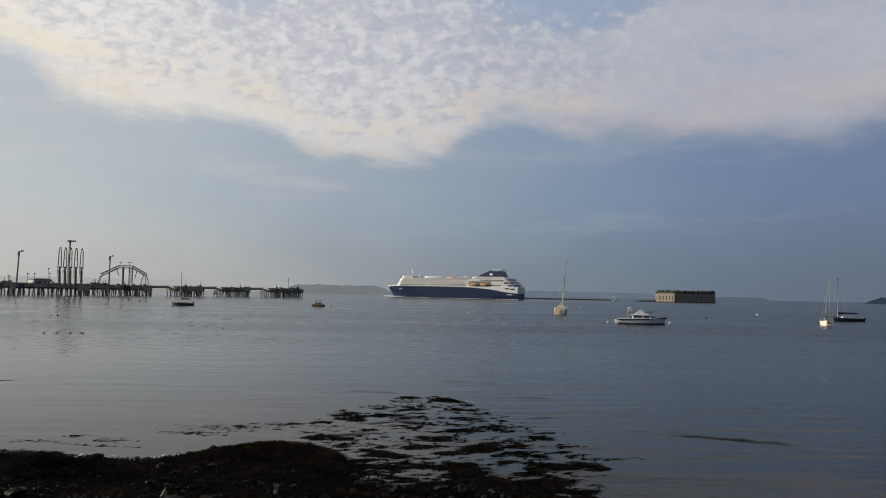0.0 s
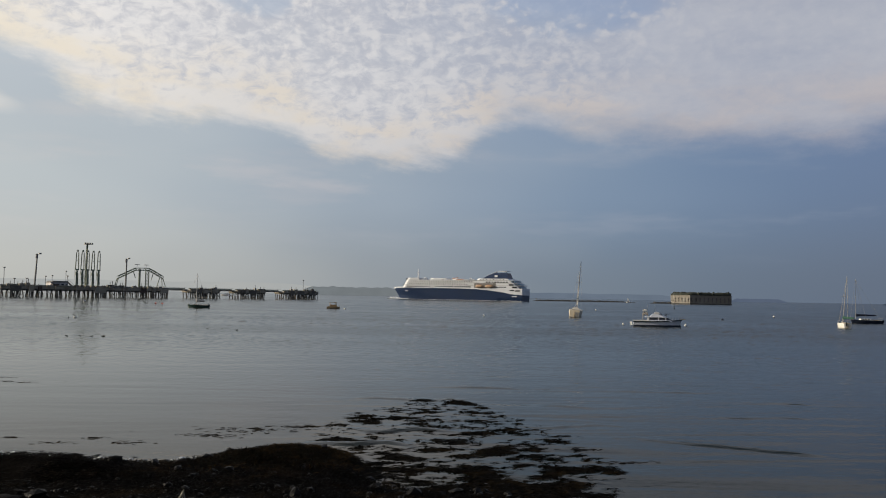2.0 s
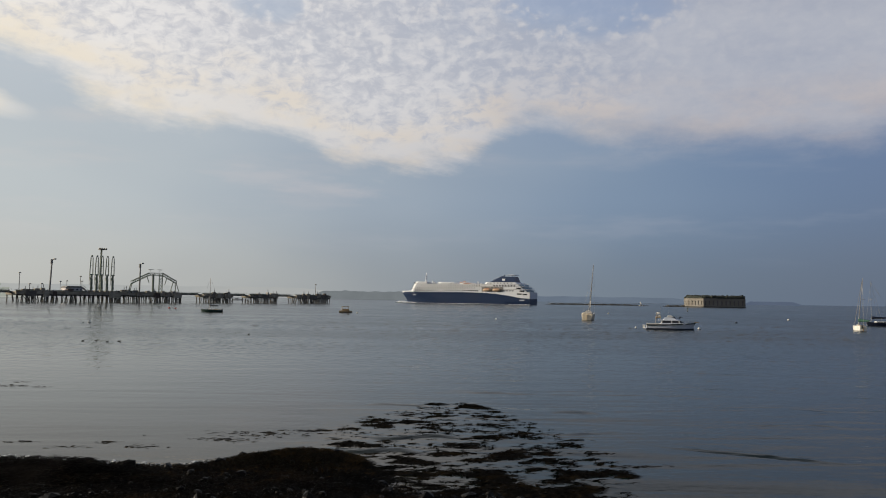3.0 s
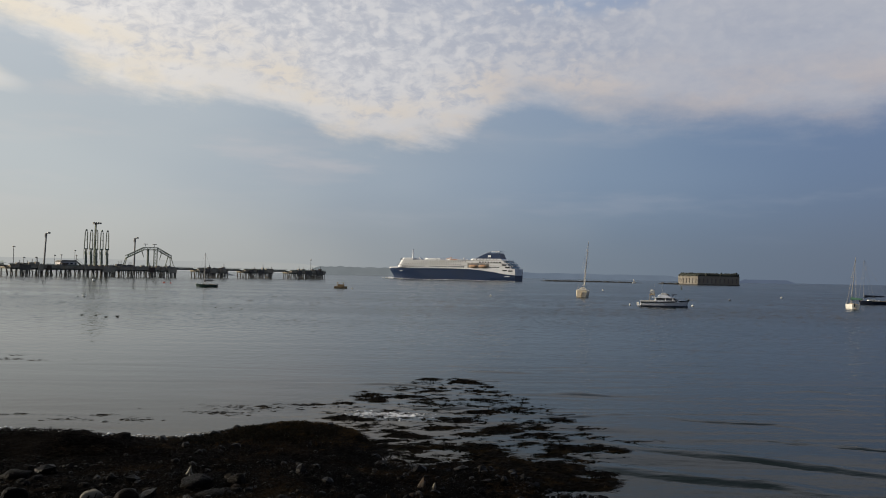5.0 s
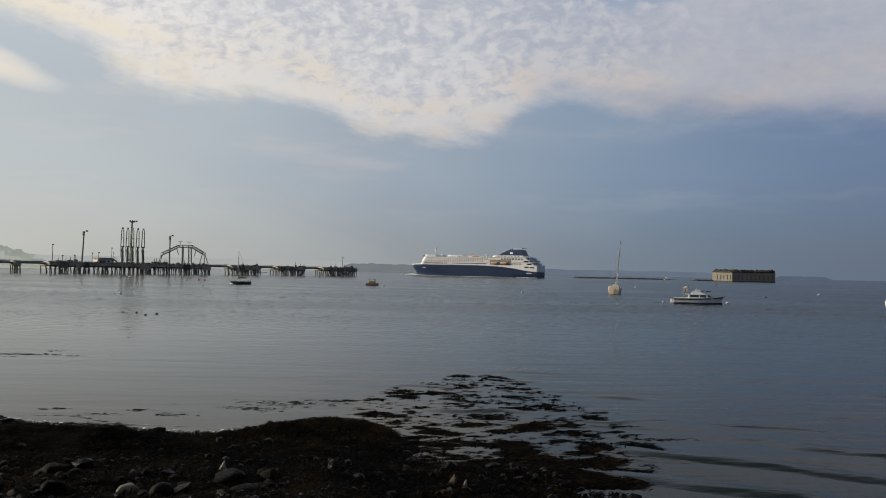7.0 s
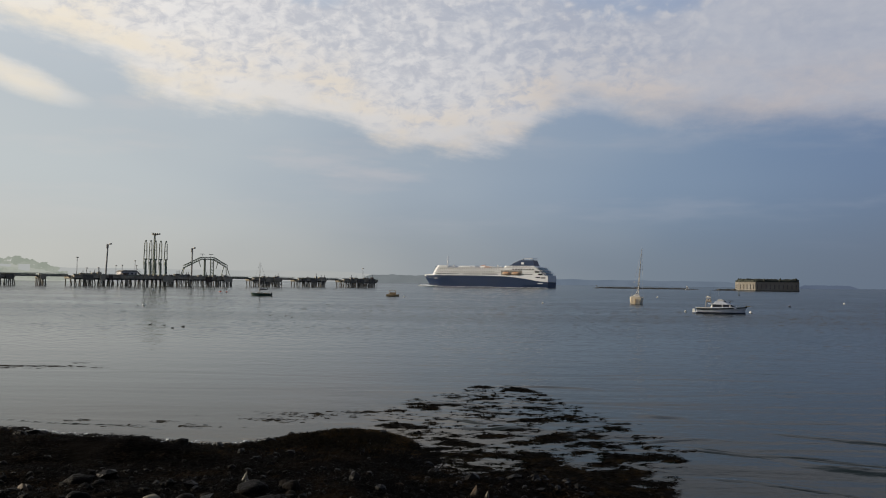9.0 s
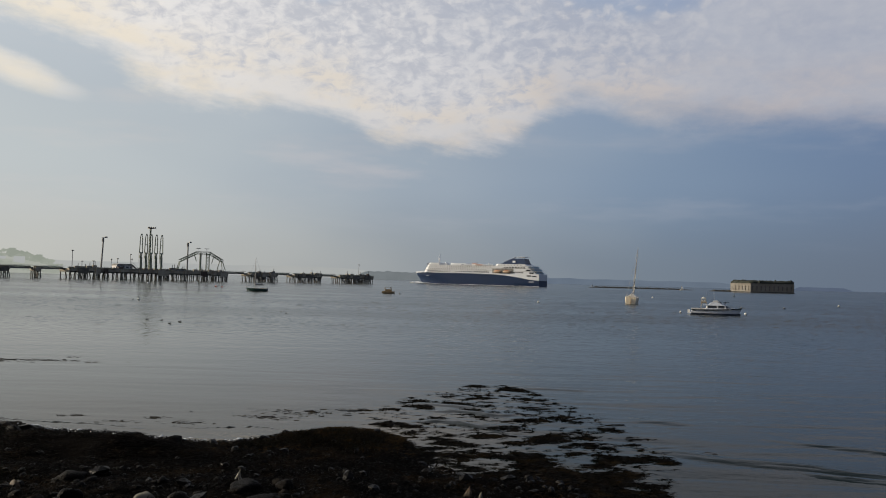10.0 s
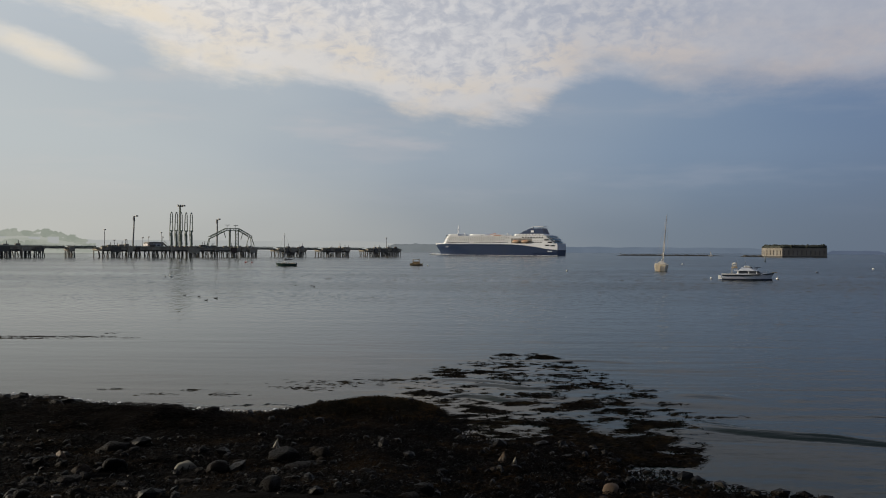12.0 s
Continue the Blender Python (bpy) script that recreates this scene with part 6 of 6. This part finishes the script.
def build_swell(k, ln, wd, h, even=0.0, broken=False):
    """A low smooth ridge of water with a tapering crest."""
    bm = bmesh.new()
    secs = []
    n, m = (150, 10) if broken else (36, 14)
    for i in range(n + 1):
        u = -1 + 2 * i / n
        env = (1 - u * u) ** 1.5
        bend = 0.9 * noise.noise((u * 1.3 + k, k, 0))
        rough = max(0.0, 0.55 + 0.3 * even + (0.9 - 0.55 * even) * noise.noise((u * 3.1, k * 1.7, 2.0)))
        rough *= 1 + 0.12 * noise.noise((u * 14, k, 1.0))
        if broken:
            rough *= max(0.05, 0.45 + 1.3 * noise.noise((u * ln * 1.7, k, 9.0)) + 0.8 * noise.noise((u * ln * 4.5, k, 4.0)))
        secs.append([(u * ln / 2, bend + (j / m - 0.5) * wd * (1 + 0.25 * noise.noise((u * 4, k, 5.0))), h * rough * env * (0.5 - 0.5 * math.cos(math.tau * j / m)) * (1 + 0.5 * even * noise.noise((u * 9, j * 0.7, k * 3.1))) - 0.004) for j in range(m + 1)])
    loft(bm, secs, closed=False, caps=False)
    bmesh.ops.recalc_face_normals(bm, faces=bm.faces)
    if sum(f.normal.z for f in bm.faces) < 0:
        bmesh.ops.reverse_faces(bm, faces=bm.faces)
    return tagged(part("swell", bm, WAVE_WATER, smooth=True), "low smooth swell rolling in towards the shore", "wave", "swells")


SWELLS = []
for k, (x, y, ln, turn) in enumerate(((7.5, 33, 5, -6), (1.0, 41, 6, 5), (9, 39, 6, -4), (16, 36, 6, -7), (6, 46, 7, 0), (14, 45, 7, -5), (21, 40, 7, -8))):
    SWELLS.append((build_swell(k, ln * 1.25, 1.0 + 0.3 * (k % 3), 0.055), x, y, turn))
# the longer rollers that run in on the sloping shore, each with the time at which it lies at its place
ROLLERS = []
for k, (x, y, ln, wd, h, at) in enumerate(((12.4, 27.6, 8, 1.2, 0.08, 1.2), (9.7, 21.8, 12, 1.5, 0.11, 6.3), (7.4, 19.5, 9, 1.5, 0.09, 6.2), (13.2, 22.6, 8, 1.6, 0.12, 7.7), (10.3, 22.4, 12, 1.5, 0.10, 11.2), (14, 25.8, 8, 1.2, 0.07, 9.6), (12.0, 27.4, 7, 1.0, 0.05, 6.0), (2.2, 29.2, 4.5, 1.3, 0.1, 7.0), (0.8, 28.0, 4.0, 1.1, 0.1, 11.3), (1.6, 30.4, 4.5, 1.2, 0.1, 11.2), (4.3, 37.6, 3.6, 0.8, 0.06, 6.8), (-0.6, 27.6, 4.2, 1.1, 0.1, 2.0), (0.9, 30.3, 4.6, 1.1, 0.09, 2.2))):
    ROLLERS.append((build_swell(k + 20, ln, wd, h, 0.8), x, y, at, -31 if ln > 6 else -6))
for k, (x, y, ln, at) in enumerate(((-10.0, 26.6, 8, 6.6), (-12.5, 27.4, 9, 9.6), (-9.0, 26.4, 7, 0.8), (-7.0, 26.2, 6, 11.2))):
    ROLLERS.append((build_swell(k + 50, ln, 0.42, 0.045, 0.9, True), x, y, at, -14))


# ---- what moves ----
def motions():
    v = (-4.917, 2.68)
    walk(FERRY, [(t, pose(170.6 + v[0] * t, 884.5 + v[1] * t, 0, 0, 0, 151.4)) for t in (0, 4, 8, 12)])
    walk(FAR_SAIL, [(t, pose(315 - 0.7 * t, 1010, 0, 0, 0, 175)) for t in (0, 6, 12)])
    for d, (dx, dy) in zip(DUCKS, ((3.6, -3.4), (4.4, -5.2), (5.6, -10.6), (4.6, -8.0), (4.4, -7.6), (-0.3, 1.5), (0.2, 0.3), (-1.5, 1.2), (0.1, 0.2), (0.0, -0.3))):
        p, r = d.location.copy(), d.rotation_euler.z
        walk(d, [(t, pose(p.x + dx * t / 10.5, p.y + dy * t / 10.5, 0, 0, 0, math.degrees(r) + 4 * math.sin(t))) for t in (0, 3, 6, 9, 12)])
    for k, (s, x, y, turn) in enumerate(SWELLS):
        speed = 0.75 + 0.08 * (k % 4)
        walk(s, [(t, pose(x, y - speed * t, -0.05 * max(0, (27.5 - y + speed * t) / 8), 0, 0, turn)) for t in (0, 3, 6, 9, 12)])
    for s, x, y, at, turn in ROLLERS:
        run = 0.62
        dx, dy = math.sin(radians(turn)) * run, -math.cos(radians(turn)) * run
        fade = lambda t: -0.16 * max(0.0, abs(t - at) - 1.6) / 3.2
        walk(s, [(t, pose(x + dx * (t - at), y + dy * (t - at), fade(t), 0, 0, turn)) for t in (0, 1.5, 3, 4.5, 6, 7.5, 9, 10.5, 12)])
    walk(LAUNCH, [(t, pose(-171.5 - 2.9 * t, 955, 0, 0, 0, 178)) for t in (0, 6, 12)])
    walk(WASH, [(t, pose(dx, dy, z)) for t, dx, dy, z in ((0, 1.4, 1.6, -0.12), (4.4, 1.4, 1.2, -0.07), (5, 1.5, 0.6, 0.0), (5.5, 1.7, -0.1, 0.0), (6, 1.1, -1.0, 0.0), (6.5, 0.6, -1.5, 0.0), (7.1, 0.3, -1.7, -0.05), (12, 0.3, -1.7, -0.12))])
    walk(FROTH, [(t, pose(0, dy, z)) for t, dy, z in ((0, 0.7, -0.12), (6.6, 0.7, -0.06), (7.3, 0.1, 0.0), (7.7, -0.3, 0.0), (8.6, -0.9, -0.05), (12, -1, -0.12))])


motions()
